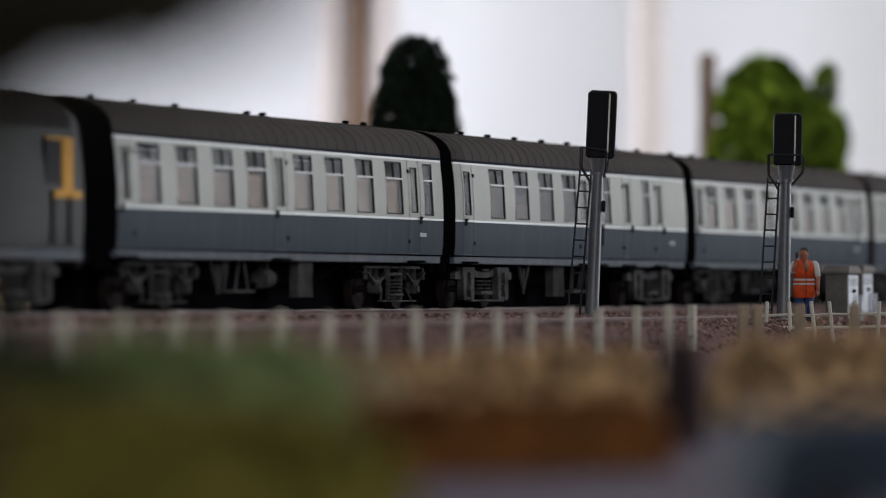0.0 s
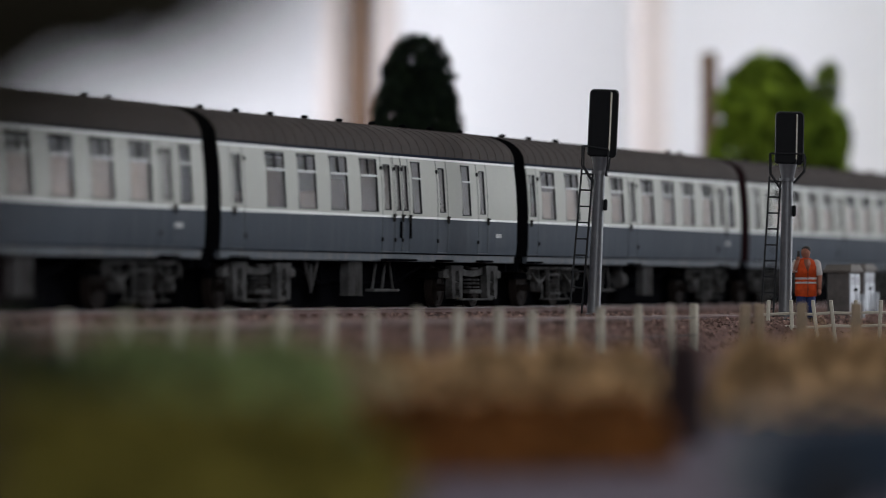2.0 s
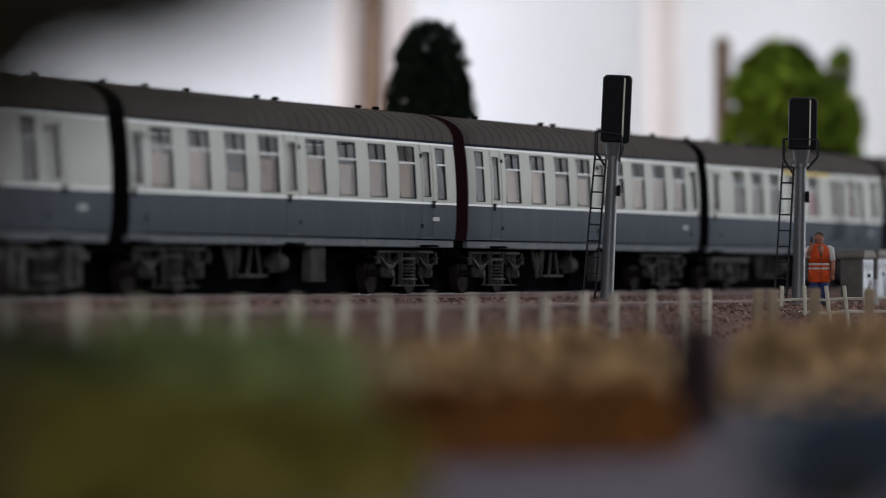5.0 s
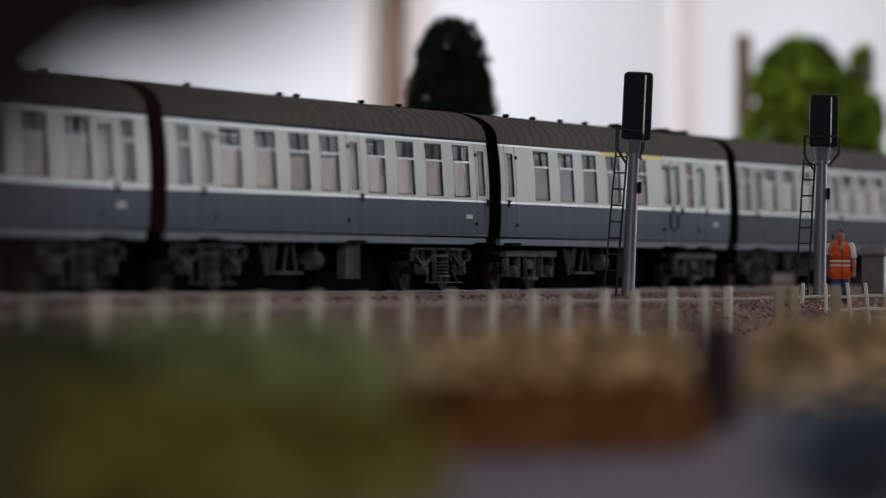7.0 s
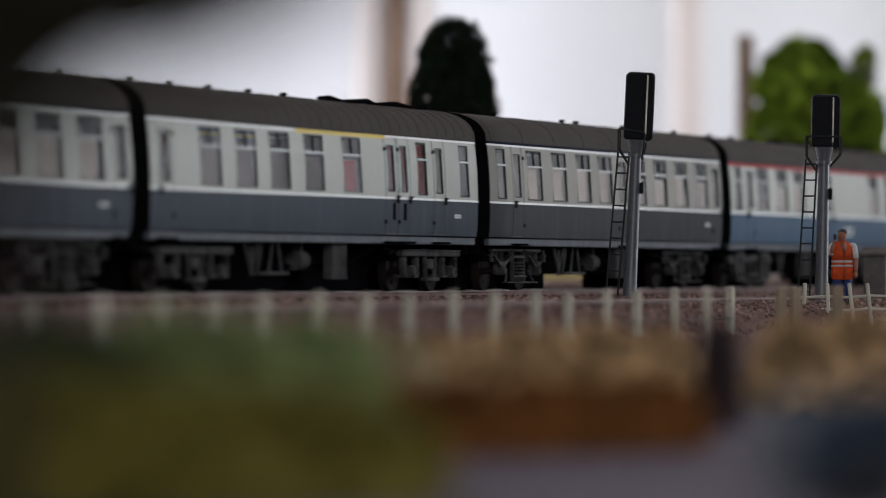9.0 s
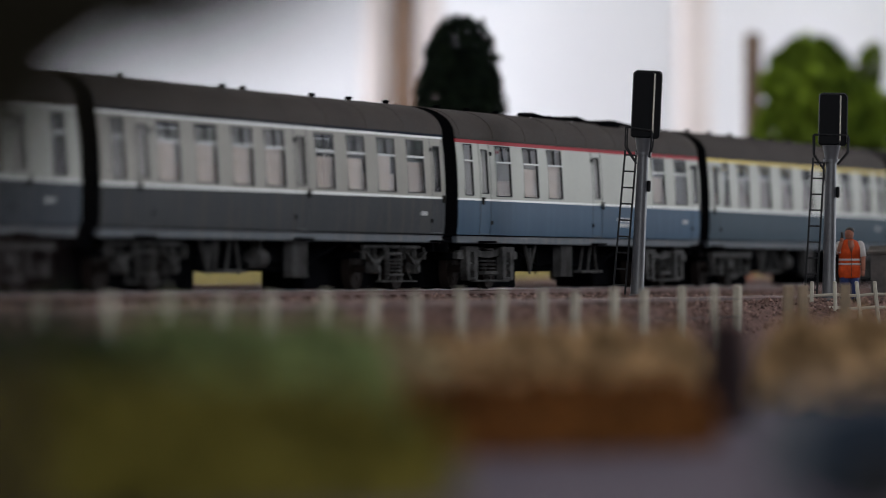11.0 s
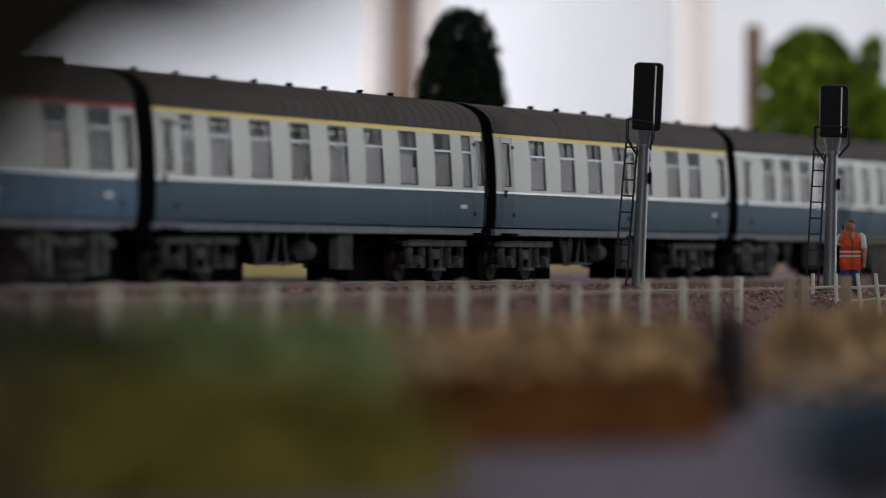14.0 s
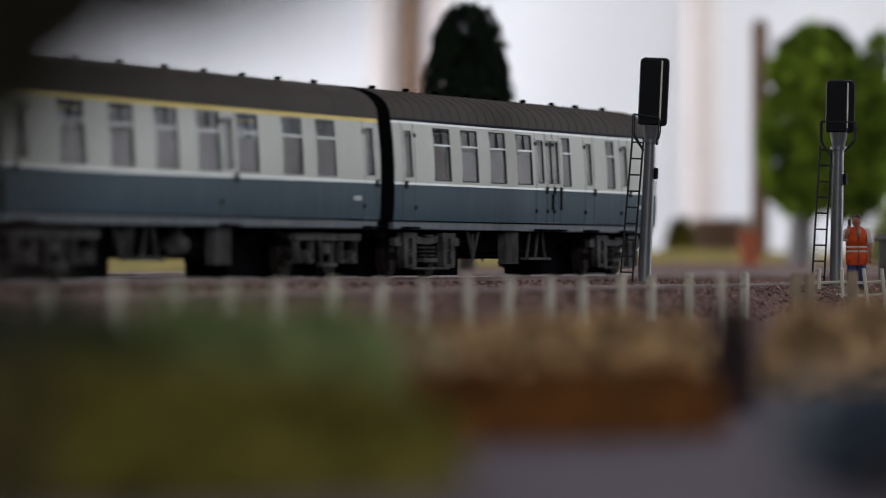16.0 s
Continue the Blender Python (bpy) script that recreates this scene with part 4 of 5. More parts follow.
# ---- signals ----
def signal(x, depth, base_y, head_h, lean, label, reach):
    g = at(x, depth, base_y)
    base = thing("colour_light_signal", Matrix.Translation(g) @ pose(0, 0, 0, 0, lean, -8), label, "railway signal", "signals beside the line")
    px = depth / 8963.0 / U        # full-size metres for one step of bearing
    top = (base_y - head_h[0]) * px
    low = (base_y - head_h[1]) * px
    post_top = low - 0.34
    f = Form().box(0, 0, 0.03, 0.36, 0.36, 0.06, 0.02)
    f.tube((0, 0, 0.08), (0, 0, post_top), 0.155, 0.125, 16)
    part("post", f, SIGNAL_GREY, base, "grey tubular post", smooth=True)
    f = Form().tube((0, 0, post_top - 0.06), (0, 0, post_top + 0.02), 0.19, 0.19, 16).tube((0, 0, post_top), (0, 0, low), 0.14, 0.21, 16)
    part("bracket", f, SIGNAL_GREY, base, "flared grey head bracket", smooth=True)
    h = top - low

    def rounded(w, hh, r, cx, cz):
        pts = []
        for sx, sz, a0 in ((1, -1, -90), (1, 1, 0), (-1, 1, 90), (-1, -1, 180)):
            for i in range(5):
                a = radians(a0 + 22.5 * i)
                pts.append((cx + sx * (w / 2 - r) + r * math.cos(a), cz + sz * (hh / 2 - r) + r * math.sin(a)))
        return pts
    hf = Form().loft([[(a, y, b) for a, b in rounded(w, hh, 0.07, -0.05, low + h / 2)] for y, w, hh in ((-0.16, 0.46, h - 0.06), (-0.13, 0.5, h - 0.02), (0.12, 0.5, h - 0.02))])
    head = part("signal_head", hf, SIGNAL_BLACK, base, "black signal head")
    pf = Form().loft([[(a, y, b) for a, b in rounded(0.66, h + 0.04, 0.10, 0.02, low + h / 2 + 0.01)] for y in (0.12, 0.15)])
    part("backplate", pf, SIGNAL_BLACK, head)
    # Pale strip and thin rim stand in for highlights along the head's edges.
    part("edge_strip", Form().box(0.198, -0.03, low + h * 0.53, 0.016, 0.27, h * 0.88, 0.005), FENCE_WHITE, head, "pale strip drawn as the head's edge highlight")
    rim = Form().pipe([(0.02 - 0.33, 0.118, low + h * 0.97), (0.02 - 0.25, 0.118, low + h + 0.02), (0.02 + 0.25, 0.118, low + h + 0.02), (0.345, 0.118, low + h * 0.95), (0.345, 0.118, low + h * 0.06)], 0.011, 5)
    part("rim", rim, SIGNAL_GREY, head, "thin grey rim drawn as an edge highlight")
    n = 4 if h > 1.35 else 3
    for i in range(n):
        z = low + h * (i + 0.5) / n
        hood = Form()
        r = h / n * 0.36
        ring = [(math.cos(a) * r, math.sin(a) * r) for a in [math.pi * (1.1 - 1.2 * j / 10) for j in range(11)]]
        hood.loft([[(a, yy, z + b) for a, b in ring] for yy in (0.15, 0.42)], False, False)
        part("hood", hood, SIGNAL_BLACK, head)
        part("lens", Form().tube((0, 0.15, z), (0, 0.185, z), r * 0.8, r * 0.8, 14), RUBBER, head)
    # ladder beside the post
    lt = post_top + 0.05

    def stile(x0, x1):
        return Form().tube((x0, 0.02, 0.0), (x1, 0.02, lt), 0.024, 0.024, 6)
    ladder = part("ladder", stile(-0.56, -0.42), LADDER, base, "thin dark grey ladder")
    part("stile", stile(-0.28, -0.16), LADDER, ladder)
    rung = shared("rung", lambda: Form().tube((-0.14, 0, 0), (0.13, 0, 0), 0.02, 0.02, 6), LADDER)
    n = int(lt / 0.36)
    for i in range(1, n + 1):
        k = (i - 0.3) / n
        put("rung", rung, ladder, shift(-0.415 + 0.13 * k, 0.02, lt * k))
    # safety hoop round the head's foot
    zt = low + 0.24
    for y in (-0.21, 0.19):
        hoop = Form().pipe([(-0.15, y * 0.5, post_top - 0.25), (-0.40, y, post_top + 0.12), (-0.41, y, zt - 0.02), (-0.39, y, zt), (reach - 0.02, y, zt - (0.06 if reach < 0.3 else 0)), (reach, y, zt - 0.08), (reach - 0.005, y, post_top + 0.18), (0.15, y * 0.5, post_top - 0.1)], 0.021, 6)
        part("safety_hoop", hoop, LADDER, base)
    part("telephone_box", Form().box(0.17, -0.03, low * 0.70, 0.08, 0.16, 0.26, 0.02), SIGNAL_BLACK, base, "small black box on the post")


# ---- figure, cabinets, fences ----
def figure():
    g = at(1423, 1.55, 563)
    k = 1.55 / 8963.0 / U
    f, mats = Form(), []

    def tint(n0, i):
        mats.extend([i] * (len(f.f) - n0))

    def ball(c, r, i, n=10, m=7):
        n0 = len(f.f)
        f.loft([[(c[0] + r[0] * math.sin(math.pi * j / m) * math.cos(2 * math.pi * a / n), c[1] + r[1] * math.sin(math.pi * j / m) * math.sin(2 * math.pi * a / n), c[2] - r[2] * math.cos(math.pi * j / m)) for a in range(n)] for j in range(m + 1)], True, False)
        tint(n0, i)

    def limb(a, b, r0, r1, i):
        n0 = len(f.f)
        f.tube(a, b, r0, r1, 10)
        tint(n0, i)
    def trunk(rings, i):
        n0 = len(f.f)
        f.loft([[(x + rx * math.cos(2 * math.pi * a / 14), ry * math.sin(2 * math.pi * a / 14), z) for a in range(14)] for x, rx, ry, z in rings])
        tint(n0, i)
    for x in (-0.13, 0.13):
        limb((x, 0, -0.04), (x * 0.95, 0, 0.6), 0.10, 0.135, 1)
        ball((x, -0.06, -0.05), (0.08, 0.15, 0.05), 4)
    # long vest with two bright bands
    trunk([(0, 0.24, 0.16, 0.50), (0, 0.285, 0.18, 0.53), (0, 0.29, 0.185, 0.68), (0, 0.28, 0.18, 0.83)], 0)
    trunk([(0, 0.284, 0.184, 0.83), (0, 0.284, 0.184, 0.875)], 2)
    trunk([(0, 0.28, 0.18, 0.875), (0, 0.28, 0.18, 0.935)], 0)
    trunk([(0, 0.284, 0.184, 0.935), (0, 0.284, 0.184, 0.985)], 2)
    trunk([(0, 0.28, 0.18, 0.985), (0, 0.285, 0.175, 1.22), (0, 0.27, 0.15, 1.35), (0, 0.19, 0.11, 1.43), (0, 0.09, 0.08, 1.48)], 0)
    n0 = len(f.f)
    f.add([(-0.075, -0.10, 1.45), (0.075, -0.10, 1.45), (0.085, -0.165, 1.32), (0.0, -0.19, 1.10), (-0.085, -0.165, 1.32), (0.0, -0.06, 1.30)], [(0, 4, 3, 2, 1), (0, 1, 5), (1, 2, 5), (2, 3, 5), (3, 4, 5), (4, 0, 5)])
    tint(n0, 3)
    n0 = len(f.f)
    f.tube((0.0, -0.188, 1.11), (0.0, -0.186, 0.53), 0.008, 0.008, 6)
    tint(n0, 4)
    # one arm hangs, the other lifts a handset
    ball((0.27, 0, 1.34), (0.10, 0.10, 0.10), 2)
    limb((0.29, 0, 1.36), (0.345, -0.03, 1.04), 0.095, 0.085, 2)
    limb((0.345, -0.03, 1.06), (0.335, -0.08, 0.68), 0.065, 0.05, 3)
    ball((0.32, -0.10, 0.62), (0.055, 0.06, 0.075), 3)
    ball((-0.26, 0, 1.34), (0.09, 0.10, 0.09), 2)
    limb((-0.27, 0, 1.34), (-0.32, -0.06, 1.12), 0.085, 0.075, 2)
    limb((-0.32, -0.06, 1.12), (-0.25, -0.15, 1.42), 0.06, 0.048, 3)
    ball((-0.24, -0.15, 1.46), (0.05, 0.05, 0.06), 3)
    n0 = len(f.f)
    f.box(-0.235, -0.15, 1.55, 0.06, 0.06, 0.20, 0.012)
    tint(n0, 4)
    limb((0, 0, 1.44), (0, -0.01, 1.54), 0.075, 0.07, 3)
    ball((-0.01, -0.02, 1.60), (0.115, 0.13, 0.15), 3, 14, 10)
    ball((-0.04, -0.15, 1.60), (0.025, 0.03, 0.035), 3)
    ball((0.015, 0.015, 1.685), (0.122, 0.135, 0.095), 4, 14, 10)
    me = f.mesh("figurine", mat("figure_orange", (0.66, 0.085, 0.02), 0.7, vary=0.35, scale=300, bump=0.0, spec=0.1))
    for m in (mat("figure_navy", (0.03, 0.045, 0.13), 0.7, bump=0.0, spec=0.1), mat("figure_white", (0.62, 0.57, 0.54), 0.7, bump=0.0, spec=0.1),
              mat("figure_flesh", (0.36, 0.15, 0.10), 0.7, bump=0.0, spec=0.1), mat("figure_dark", (0.02, 0.015, 0.012), 0.7, bump=0.0)):
        me.materials.append(m)
    me.polygons.foreach_set("material_index", mats)
    me.shade_smooth()
    s = k * (563 - 437) / 1.79
    ob = thing("figurine", Matrix.Translation(g) @ pose(0, 0, 0, 0, 0, 12) @ Matrix.Diagonal((s, s, s, 1)), "painted model figure in orange safety vest beside the signal", "figurine", mesh=me)


CABINET_GREY = mat("cabinet_grey", (0.15, 0.13, 0.12), 0.75, vary=0.4, scale=140, bump=0.15)
CABINET_DOOR = mat("cabinet_door", (0.55, 0.57, 0.61), 0.5, vary=0.3, scale=200, bump=0.05)
CABINET_LID = mat("cabinet_lid", (0.17, 0.145, 0.125), 0.8, vary=0.35, scale=140, bump=0.1)


def cabinet(x, depth, top, bottom, w, d, turn):
    """A lineside cabinet whose pale doors stand on the side turned from the line of view."""
    g = at(x, depth, bottom)
    k = depth / 8963.0 / U
    h = (bottom - top) * k
    base = thing("relay_cabinet", Matrix.Translation(g) @ pose(0, 0, 0, 0, 0, turn), "taupe weathered lineside relay cabinet with pale louvred doors", "relay cabinet", "cabinets beside the line")
    part("body", Form().box(0, 0, h * 0.44, w, d, h * 0.88, 0.02), CABINET_GREY, base)
    lid = [[(a * (w + o), b * (d + o), z) for a, b in ((-0.5, -0.5), (0.5, -0.5), (0.5, 0.5), (-0.5, 0.5))] for z, o in ((h * 0.88, 0.14), (h * 0.915, 0.16))]
    lid.append([(a * (w + 0.06), b * (d - 0.1) + 0.02, h) for a, b in ((-0.5, -0.5), (0.5, -0.5), (0.5, 0.5), (-0.5, 0.5))])
    part("lid", Form().loft(lid), CABINET_LID, base, "brown-grey sloping lid")
    for sy in (-0.25, 0.25):
        dd = part("door", Form().box(w / 2 + 0.015, sy * d, h * 0.45, 0.03, d * 0.47, h * 0.82, 0.01), CABINET_DOOR, base, "pale grey steel door")
        part("handle", Form().box(w / 2 + 0.05, sy * d * 0.3, h * 0.62, 0.05, 0.04, 0.08, 0.01), RUBBER, dd)
        vent = Form()
        for j in range(4):
            vent.box(w / 2 + 0.034, sy * d, h * (0.71 + 0.03 * j), 0.012, d * 0.34, 0.018)
        for j in range(5):
            vent.box(w / 2 + 0.034, sy * d, h * (0.14 + 0.035 * j), 0.012, d * 0.34, 0.018)
        part("louvre", vent, CABINET_GREY, dd)
    pipe = Form().tube((w / 2 + 0.12, d * 0.4, 0.0), (w / 2 + 0.12, d * 0.4, h * 0.56), 0.055, 0.055, 10)
    part("cable_pipe", pipe, CABINET_DOOR, base, "pale upright cable pipe")


def fences():
    rnd = random.Random(9)
    base = thing("post_fence", line_pose(0, -7.9), "row of weathered pale timber fence posts with wires", "fence")
    post = shared("fence_post", lambda: Form().box(0, 0, -0.49, 0.17, 0.15, 1.12, 0.025), FENCE)
    places = []
    for k in range(-6, 16):
        if k == 14:
            continue
        v = 1 / (0.0002780 + k * 8.46e-6)
        # bearing to place along the fence's line
        x = 3700 - v
        xx = (x - 784) / 8963.0
        nx, ny = -SD * (OFF - 7.9), CD * (OFF - 7.9)
        s = (xx * ny - nx) / (CD - xx * SD)
        places.append(s)
        o = put("post", post, base, shift(s + rnd.uniform(-0.1, 0.1), rnd.uniform(-0.05, 0.05), rnd.uniform(-0.05, 0.05)) @ pose(0, 0, 0, rnd.uniform(-2, 2), rnd.uniform(-2, 2), rnd.uniform(-8, 8)))
    for z in (-0.18, -0.53):
        f = Form().pipe([(s, 0.0, z + rnd.uniform(-0.02, 0.02)) for s in places], 0.012, 5)
        part("wire", f, LADDER, base)
    # the leaning white fence by the cabinets, and stout posts in front of it
    a0 = at(1357, 1.5, 541)
    base = thing("rail_fence", Matrix.Translation(a0), "leaning white-painted post and rail fence", "fence")
    px = 1.5 / 8963.0 / U
    for x, lean, h in ((1357, 2, 60), (1397, -2, 60), (1436, -7, 62), (1468, -6, 62), (1512, -4, 62), (1556, 3, 62), (1600, -3, 62), (1640, 2, 62), (1685, -3, 62)):
        f = Form().box(0, 0, -h * px / 2, 0.085, 0.1, h * px * 1.25, 0.02)
        part("post", f, FENCE_WHITE, base, "", shift((x - 1357) * px, 0, 0) @ pose(0, 0, 0, 0, lean, 0))
    for y0 in (557, 580):
        f = Form()
        pts = [((x - 1357) * px, 0.02, (541 - y0 - d) * px) for x, d in ((1340, 3), (1397, 0), (1436, 2), (1468, -1), (1512, 0), (1556, -2), (1600, 0), (1685, -2))]
        f.pipe(pts, 0.034, 6)
        part("rail", f, FENCE_WHITE, base)
    g = at(1184, 1.22, 545)
    thing("tall_post", Matrix.Translation(g) @ pose(0, 0, 0, 0, 0, 10), "slim pale timber post beside the stump", "post", mesh=Form().box(0, 0, -0.8, 0.12, 0.12, 1.65, 0.02).mesh("tall_post", FENCE))
    for x, y in ((1316, 545), (1341, 545), (1415, 542), (1512, 543)):
        g = at(x, 1.33, y)
        thing("fence_post", Matrix.Translation(g) @ pose(0, 0, 0, 0, rnd.uniform(-2, 2), 10), "stout weathered pale timber fence post", "post", "odd posts by the fence",
              Form().box(0, 0, -0.55, 0.2, 0.2, 1.2, 0.03).mesh("fence_post_stout", FENCE_BROWN))


# ---- trees and bushes ----
def foliage(rnd, count, size, place):
    """Many small bent leaf clumps at the places that place() gives, in world metres."""
    f = Form()
    for _ in range(count):
        c, out = place()
        n = (Vector(out).normalized() + Vector((rnd.gauss(0, 0.6), rnd.gauss(0, 0.6), rnd.gauss(0, 0.6)))).normalized()
        u = n.orthogonal().normalized()
        u = Matrix.Rotation(rnd.uniform(0, 6.28), 3, n) @ u
        w = n.cross(u)
        r = size * rnd.uniform(0.5, 1.3)
        c = Vector(c)
        vs = [c + u * r, c + w * r * 0.7 + n * r * 0.3, c - u * r, c - w * r * 0.7 + n * r * 0.3, c - n * r * 0.4]
        f.add(vs, [(0, 1, 4), (1, 2, 4), (2, 3, 4), (3, 0, 4)])
    return f


def tree(name, p, h, trunk_h, lobes, leaf, count, size, label, seed, bark=None, girth=0.0, gaps=()):
    """p: foot; lobes: (dx, dz, rx, rz) of the crown's masses."""
    rnd = random.Random(seed)
    bark = bark or BARK
    base = thing(name, Matrix.Translation(p), label, "tree")
    f = Form()
    r = girth or h * 0.035
    f.tube((0, 0, -0.004), (0, 0, trunk_h), r * 1.25, r * 0.8, 12).tube((0, 0, trunk_h), (0.002, 0, h * 0.8), r * 0.8, r * 0.2, 10)
    for dx, dz, rx, rz in lobes:
        f.tube((0, 0, max(trunk_h * 0.8, dz - rz)), (dx, 0, dz), r * 0.45, r * 0.15, 8)
        for _ in range(5):
            a = rnd.uniform(0, 6.28)
            f.tube((dx * 0.5, 0, dz - rz * 0.5), (dx + math.cos(a) * rx * 0.8, math.sin(a) * rx * 0.8, dz + rnd.uniform(-0.4, 0.6) * rz), r * 0.25, r * 0.06, 6)
    put("trunk", f.mesh("trunk", bark, True, 1), base)
    wsum = [rx * rx * rz for _, _, rx, rz in lobes]

    def place():
        dx, dz, rx, rz = rnd.choices(lobes, wsum)[0]
        while True:
            d = Vector((rnd.gauss(0, 1), rnd.gauss(0, 1), rnd.gauss(0, 1))).normalized()
            k = rnd.uniform(0.55, 1.0) ** 0.5
            lump = 1 + 0.13 * noise.noise(d * 3.1 + Vector((seed, 0, 0))) + 0.09 * noise.noise(d * 8.0)
            c = (dx + d.x * rx * k * lump, d.y * rx * k * lump, dz + d.z * rz * k * lump)
            if any((c[0] - a) ** 2 + (c[2] - b) ** 2 < e * e for a, b, e in gaps):
                continue
            if noise.noise(d * 5 + Vector((0, seed, 0))) > -0.42:
                return c, d
    put("crown", foliage(rnd, count, size, place).mesh("crown", leaf, False, 1), base)


def bush(name, p, rx, ry, rz, leaf, count, size, label, seed):
    rnd = random.Random(seed)
    base = thing(name, Matrix.Translation(p), label, "bush", "bushes of the layout")

    def place():
        d = Vector((rnd.gauss(0, 1), rnd.gauss(0, 1), abs(rnd.gauss(0, 1)))).normalized()
        k = rnd.uniform(0.3, 1.0) ** 0.4 * (1 + 0.2 * noise.noise(d * 3 + Vector((seed, 0, 0))))
        return (d.x * rx * k, d.y * ry * k, d.z * rz * k), d
    put("leaves", foliage(rnd, count, size, place).mesh("leaves", leaf, False, 1), base)
    f = Form()
    for i in range(7):
        a = i * 0.9
        f.tube((0, 0, -0.001), (math.cos(a) * rx * 0.5, math.sin(a) * ry * 0.5, rz * 0.7), 0.0009, 0.0003, 6)
    put("stem", f.mesh("stem", BARK, False, 1), base)


def plants():
    d = 1.98
    k = d / 8963.0
    p = grounded(733, d)
    up = EYE - p.z
    tree("conifer_tree", p, (517 - 78) * k + up, 0.012, [(0, (517 - 215) * k + up, 80 * k, 95 * k), (0.0003, (517 - 142) * k + up, 64 * k, 80 * k), (-0.001, (517 - 300) * k + up, 84 * k, 90 * k)],
         LEAF_DARK, 14000, 0.0014, "dense dark green dome-shaped model tree", 3)
    d = 2.6
    k = d / 8963.0
    p = grounded(1324, d)
    up = EYE - p.z
    gaps = [(x * k, (517 - y) * k + up, 9 * k) for x, y in ((-33, 270), (-12, 268), (-50, 215), (-24, 322), (-45, 345))]
    tree("broadleaf_tree", p, (517 - 110) * k + up, 0.03, [(28 * k, (517 - 200) * k + up, 86 * k, 100 * k), (90 * k, (517 - 305) * k + up, 84 * k, 145 * k), (6 * k, (517 - 315) * k + up, 84 * k, 130 * k), (136 * k, (517 - 160) * k + up, 24 * k, 48 * k), (140 * k, (517 - 250) * k + up, 40 * k, 60 * k)],
         LEAF_GREEN, 15000, 0.0030, "broad bright green model tree with uneven crown", 8, mat("bark_pale", (0.36, 0.34, 0.33), 0.9, vary=0.4, scale=150, bump=0.4, spec=0.1), 22 * k, gaps)
    # low things behind the line
    d = 2.75
    bush("shrub", grounded(1112, d), 28 * d / 8963, 0.01, 58 * d / 8963, LEAF_OLIVE, 1500, 0.0015, "low olive-green shrub by the low wall", 5)
    g = grounded(1512, 2.75)
    bush("tall_shrub", g, 0.022, 0.014, 0.038, LEAF_LIME, 2500, 0.0018, "bright yellow-green shrub beside the broad tree", 6)
    g = grounded(1186, 2.8)
    k = 2.8 / 8963.0 / U
    base = thing("garden_wall", Matrix.Translation(g), "low brown brick wall behind the grass bank", "wall")
    brick = mat("brick_brown", (0.22, 0.10, 0.06), 0.9, vary=0.4, scale=200, bump=0.3, per_object=0.2)
    part("coping", Form().box(0, 0, 54 * k, 110 * k, 0.36, 0.12, 0.02), brick, base)
    part("mortar", Form().box(0, 0, 25.5 * k, 108 * k, 0.24, 51 * k), FENCE, base)
    bm = shared("brick", lambda: Form().box(0, 0, 0, 0.42, 0.29, 0.13, 0.012), brick)
    rows = int(51 * k / 0.15)
    cols = int(108 * k / 0.45)
    for r in range(rows):
        for c in range(cols - (r % 2)):
            put("brick", bm, base, shift(-54 * k + 0.24 + 0.45 * c + 0.22 * (r % 2), 0, 0.09 + 0.15 * r))
    g = grounded(1234, 2.5)
    k = 2.5 / 8963.0 / U
    f = Form().box(0, 0, 28 * k, 33 * k, 24 * k, 56 * k, 1.5 * k).box(0, 0, 58 * k, 36 * k, 27 * k, 5 * k, 1 * k)
    thing("orange_bin", Matrix.Translation(g), "small bright orange box beside the low wall", "bin", mesh=f.mesh("orange_bin", mat("bin_orange", (0.55, 0.12, 0.03), 0.6, vary=0.2, bump=0.05)))


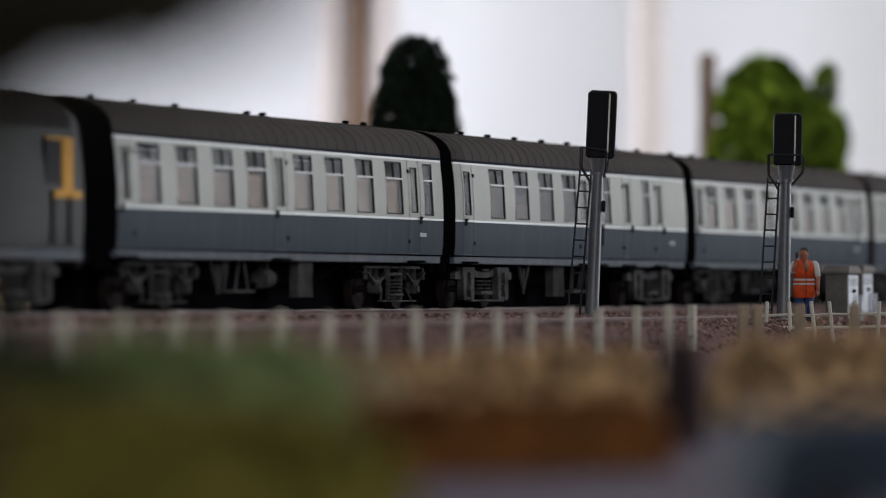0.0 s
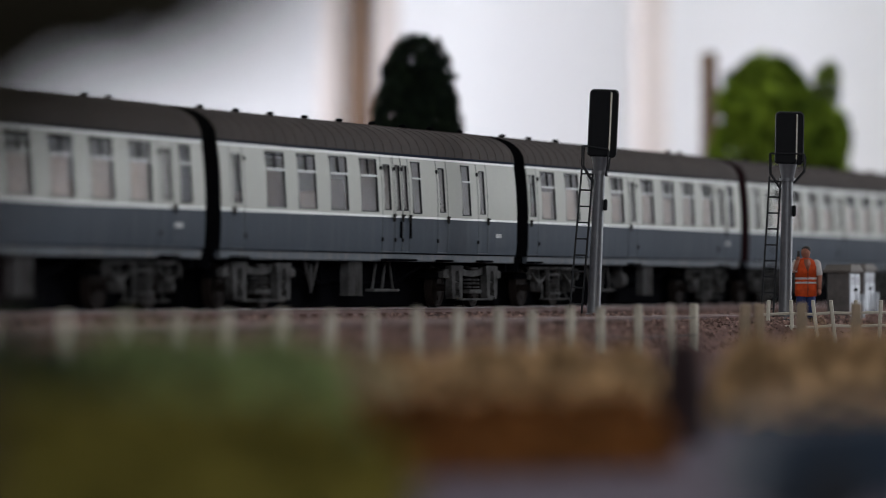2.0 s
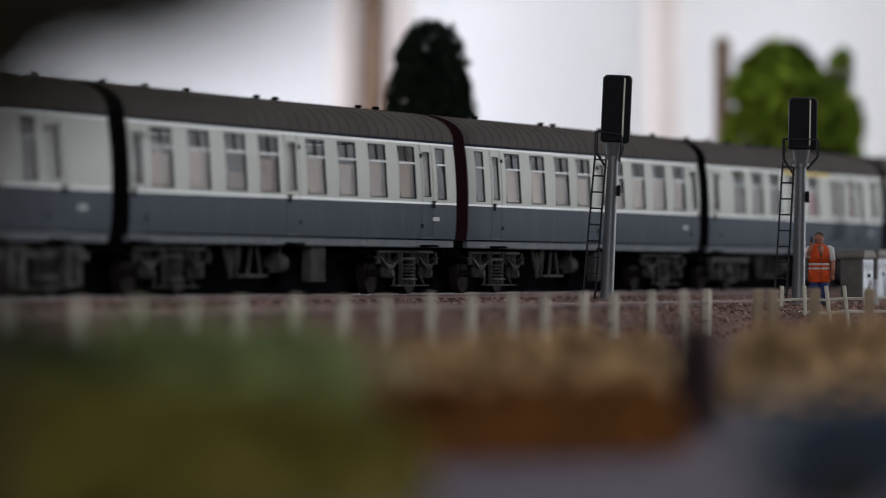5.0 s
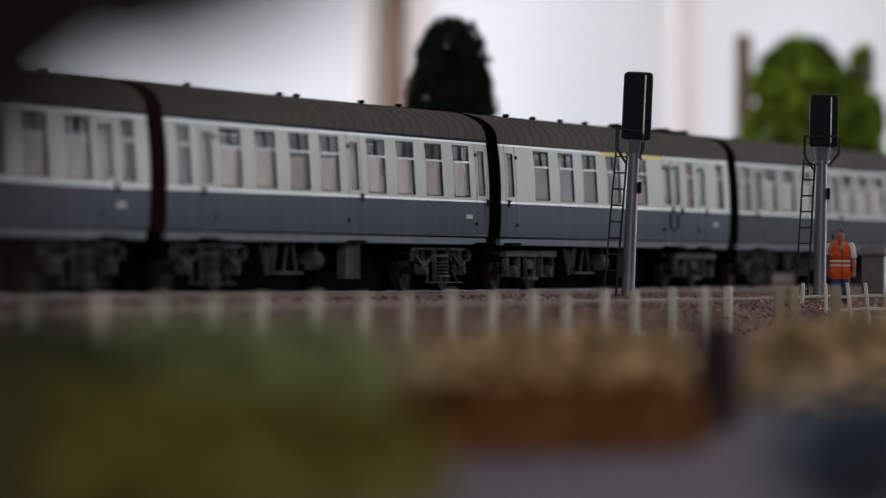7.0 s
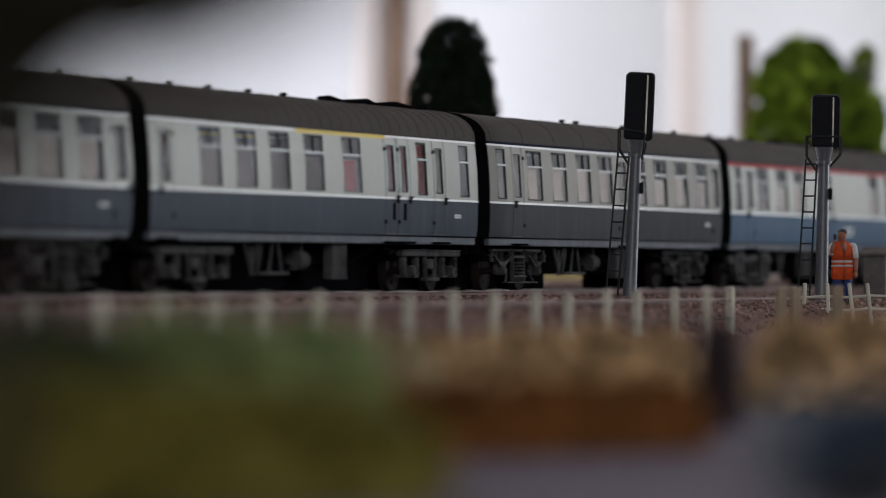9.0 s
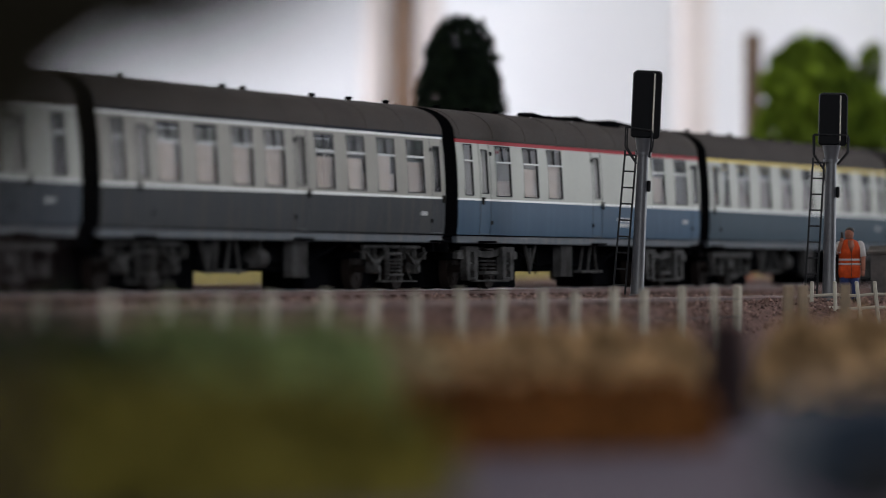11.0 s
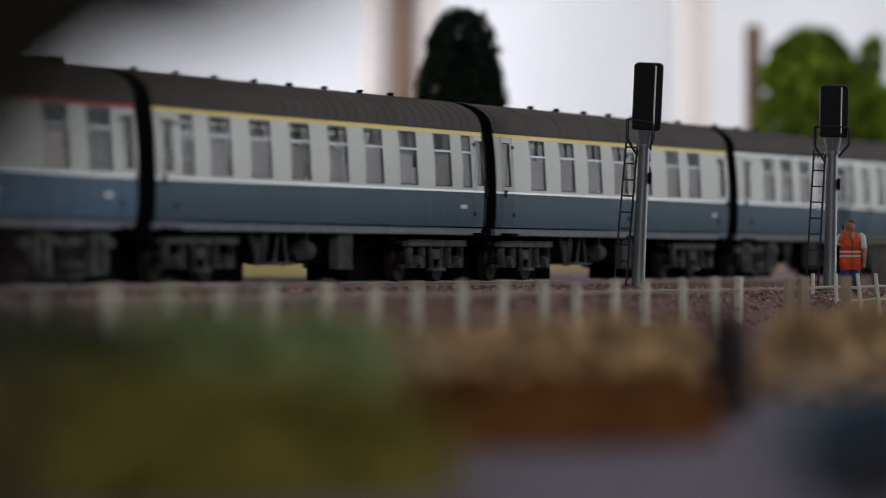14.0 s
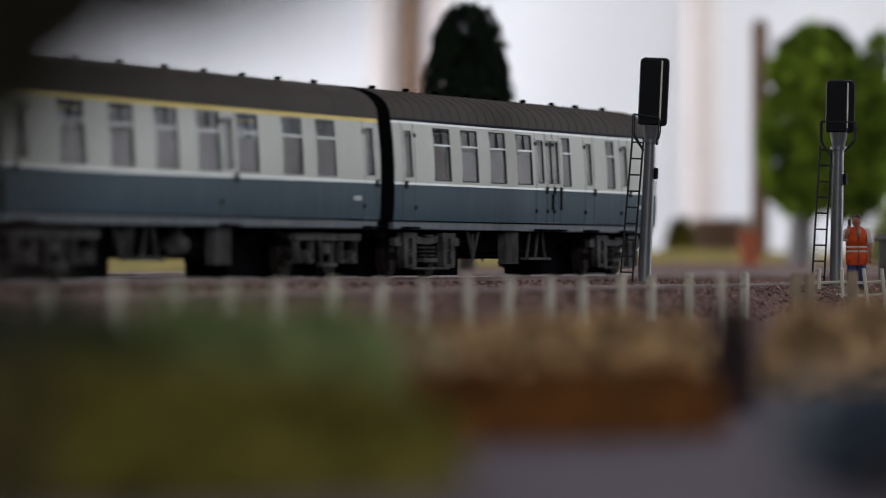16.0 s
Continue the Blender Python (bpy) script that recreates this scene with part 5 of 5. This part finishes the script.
def foreground():
    # green hummocks of bush
    z = -1.42 * U
    for x, d, top, rx, leaf, n, sd in ((-150, 0.56, 572, 0.017, LEAF_DEEP, 1500, 24), (40, 0.58, 592, 0.012, LEAF_DEEP, 1500, 21), (190, 0.64, 598, 0.011, LEAF_MOSS, 1500, 20), (330, 0.66, 590, 0.014, LEAF_MOSS, 1800, 22),
                                       (470, 0.72, 604, 0.014, LEAF_MOSS, 1500, 23), (590, 0.78, 614, 0.013, LEAF_SAGE, 1500, 28), (500, 0.62, 690, 0.012, LEAF_MOSS, 1300, 29),
                                       (20, 0.5, 690, 0.018, LEAF_OLIVE, 1600, 27), (200, 0.51, 700, 0.018, LEAF_OLIVE, 2000, 25), (400, 0.52, 715, 0.016, LEAF_OLIVE, 1600, 26), (545, 0.54, 745, 0.012, LEAF_OLIVE, 1300, 30)):
        g = at(x, d)
        h = EYE + (517 - top) / 8963.0 * d - z
        bush("green_bush", Vector((g.x, g.y, z)), rx, rx * 0.8, h, leaf, n, 0.0016, "low mossy green bush beside the road" if leaf != LEAF_OLIVE else "low olive-brown bush beside the road", sd)
    for x, d, top, rx, n, sd in ((690, 0.86, 625, 0.015, 1500, 31), (850, 0.88, 618, 0.015, 1500, 32), (1000, 0.90, 616, 0.016, 1500, 33), (1105, 0.91, 620, 0.008, 1000, 34), (1345, 0.92, 600, 0.010, 1200, 35), (1450, 0.93, 595, 0.013, 1500, 36), (1560, 0.94, 592, 0.014, 1500, 37), (1690, 0.94, 592, 0.014, 1500, 38)):
        g = at(x, d)
        h = EYE + (517 - top) / 8963.0 * d - z
        bush("tan_bush", Vector((g.x, g.y, z)), rx, rx * 0.7, h, LEAF_TAN, n, 0.0015, "dry tan-brown bush along the road", sd)
    for x, d, top, rx, n, sd in ((730, 0.67, 705, 0.011, 1300, 51), (860, 0.68, 712, 0.012, 1300, 52), (990, 0.69, 708, 0.012, 1300, 53), (1085, 0.70, 706, 0.008, 1200, 54)):
        g = at(x, d)
        h = EYE + (517 - top) / 8963.0 * d - z
        bush("rusty_bush", Vector((g.x, g.y, z)), rx, rx * 0.6, h, LEAF_RUST, n, 0.0015, "rusty brown autumn bush along the road", sd)
    g = at(1205, 0.79, 775)
    f = Form().tube((0, 0, -0.002), (0.0002, 0, 0.008), 0.0041, 0.0037, 12).tube((0.0002, 0, 0.008), (0, 0, 0.0152), 0.0037, 0.0029, 12)
    thing("timber_stump", Matrix.Translation(g), "dark weathered timber stump among brown bushes", "stump", mesh=f.mesh("timber_stump", STUMP, True, 1))
    blue_car()
    # dark near tree at the side of the view
    d = 0.29
    k = d / 8963.0
    p = at(-105, d)
    p.z = z
    up = EYE - z
    lobes = [(dx * k, (517 - y) * k + up, rx * k, rz * k) for dx, y, rx, rz in ((140, -30, 430, 195), (-80, 120, 260, 260), (420, -85, 250, 175))]
    tree("roadside_tree", p, 660 * k + up, 0.02, lobes, LEAF_NEAR, 22000, 0.0012, "dark brown-green tree with a spreading crown", 44, STUMP)


def blue_car():
    """A small blue model car at the roadside."""
    g = at(1602, 0.5)
    base = thing("model_car", pose(g.x, g.y, -1.44 * U, 0, 0, 8), "dark blue model car parked on the road", "car")
    paint = mat("car_blue", (0.014, 0.023, 0.037), 0.7, vary=0.15, bump=0.0, spec=0.15)
    prof = [(-1.3, 0.2), (2.9, 0.2), (2.9, 0.85), (2.5, 1.2), (1.2, 1.22), (0.75, 0.98), (-0.95, 0.92), (-1.25, 0.78)]
    f = Form().loft([[(x, y * 0.8, z) for x, z in prof] for y in (-1, 1)])
    part("body", f, paint, base, "dark blue body")
    for y in (-0.81, 0.81):
        part("side_window", Form().box(1.8, y, 1.07, 1.2, 0.02, 0.2, 0.005), RUBBER, base)
    w = shared("car_wheel", lambda: Form().tube((0, -0.1, 0), (0, 0.1, 0), 0.3, 0.3, 16), RUBBER)
    for x in (-0.75, 1.8):
        for y in (-0.75, 0.75):
            put("wheel", w, base, shift(x, y, 0.3))


def ballast_heap():
    """A dark lump of spoil beside the siding."""
    rnd = random.Random(77)
    g = at(692, 1.2, 603)
    rings = []
    for j, (z, r) in enumerate(((-0.05, 0.42), (0.08, 0.40), (0.2, 0.30), (0.28, 0.16), (0.31, 0.04))):
        rings.append([(math.cos(2 * math.pi * k / 12) * r * rnd.uniform(0.85, 1.15), math.sin(2 * math.pi * k / 12) * r * rnd.uniform(0.85, 1.15), z) for k in range(12)])
    thing("spoil_mound", Matrix.Translation(g), "small dark brown mound of spoil on the ballast", "mound", mesh=Form().loft(rings).mesh("spoil_mound", mat("spoil", (0.06, 0.035, 0.03), 0.95, vary=0.5, scale=300, bump=0.5, spec=0.05)))


# ---- build ----
room()
ground()
train()
signal(1047, 1.53, 562, (162, 280), 2.6, "tall black four-aspect colour light signal on a grey post", 0.2)
signal(1386, 1.54, 569, (202, 293), 1.1, "black three-aspect colour light signal on a grey post", 0.39)
figure()
cabinet(1489, 1.62, 471, 588, 0.58, 0.62, -28)
cabinet(1521, 1.70, 470, 582, 0.42, 0.62, -28)
fences()
ballast_heap()
plants()
foreground()
track(1.41, 0.0, -128, 326, "main line track with rust-brown rails on dark sleepers", (70, 165))
track(-5.3, -0.17, -128, 326, "front siding track with rusty rails set in ballast", (55, 150), STEEL_DULL)
track(8.0, 0.0, -128, 326, "back line track with rust-brown rails", (80, 150))
track(11.4, 0.05, -128, 326, "far siding track with rust-brown rails at the grass bank", (100, 170))
stones()


# ---- what moves ----
def travel(t):
    """How far the train has gone by t seconds, full-size metres."""
    return 7.0918 * t + 0.22698 * t * t + 0.00003988 * t ** 3


def motions():
    times = [0.5 * i for i in range(33)]
    for ob, s in CREATED:
        walk(ob, [(t, line_pose(s - travel(t), 1.41)) for t in times])
    # every axle at the same end of its bogie rolls alike
    first = {}
    for ob, dx in WHEELSETS:
        if dx not in first:
            walk(ob, [(i / 30, pose(dx * U, 0, 0.46 * U, 0, -math.degrees(travel(i / 30) / 0.46), 0)) for i in range(481)])
            first[dx] = ob.animation_data
        else:
            ob.rotation_mode = "QUATERNION"
            keys = ob.animation_data_create()
            keys.action = first[dx].action
            keys.action_slot = first[dx].action_slot


motions()
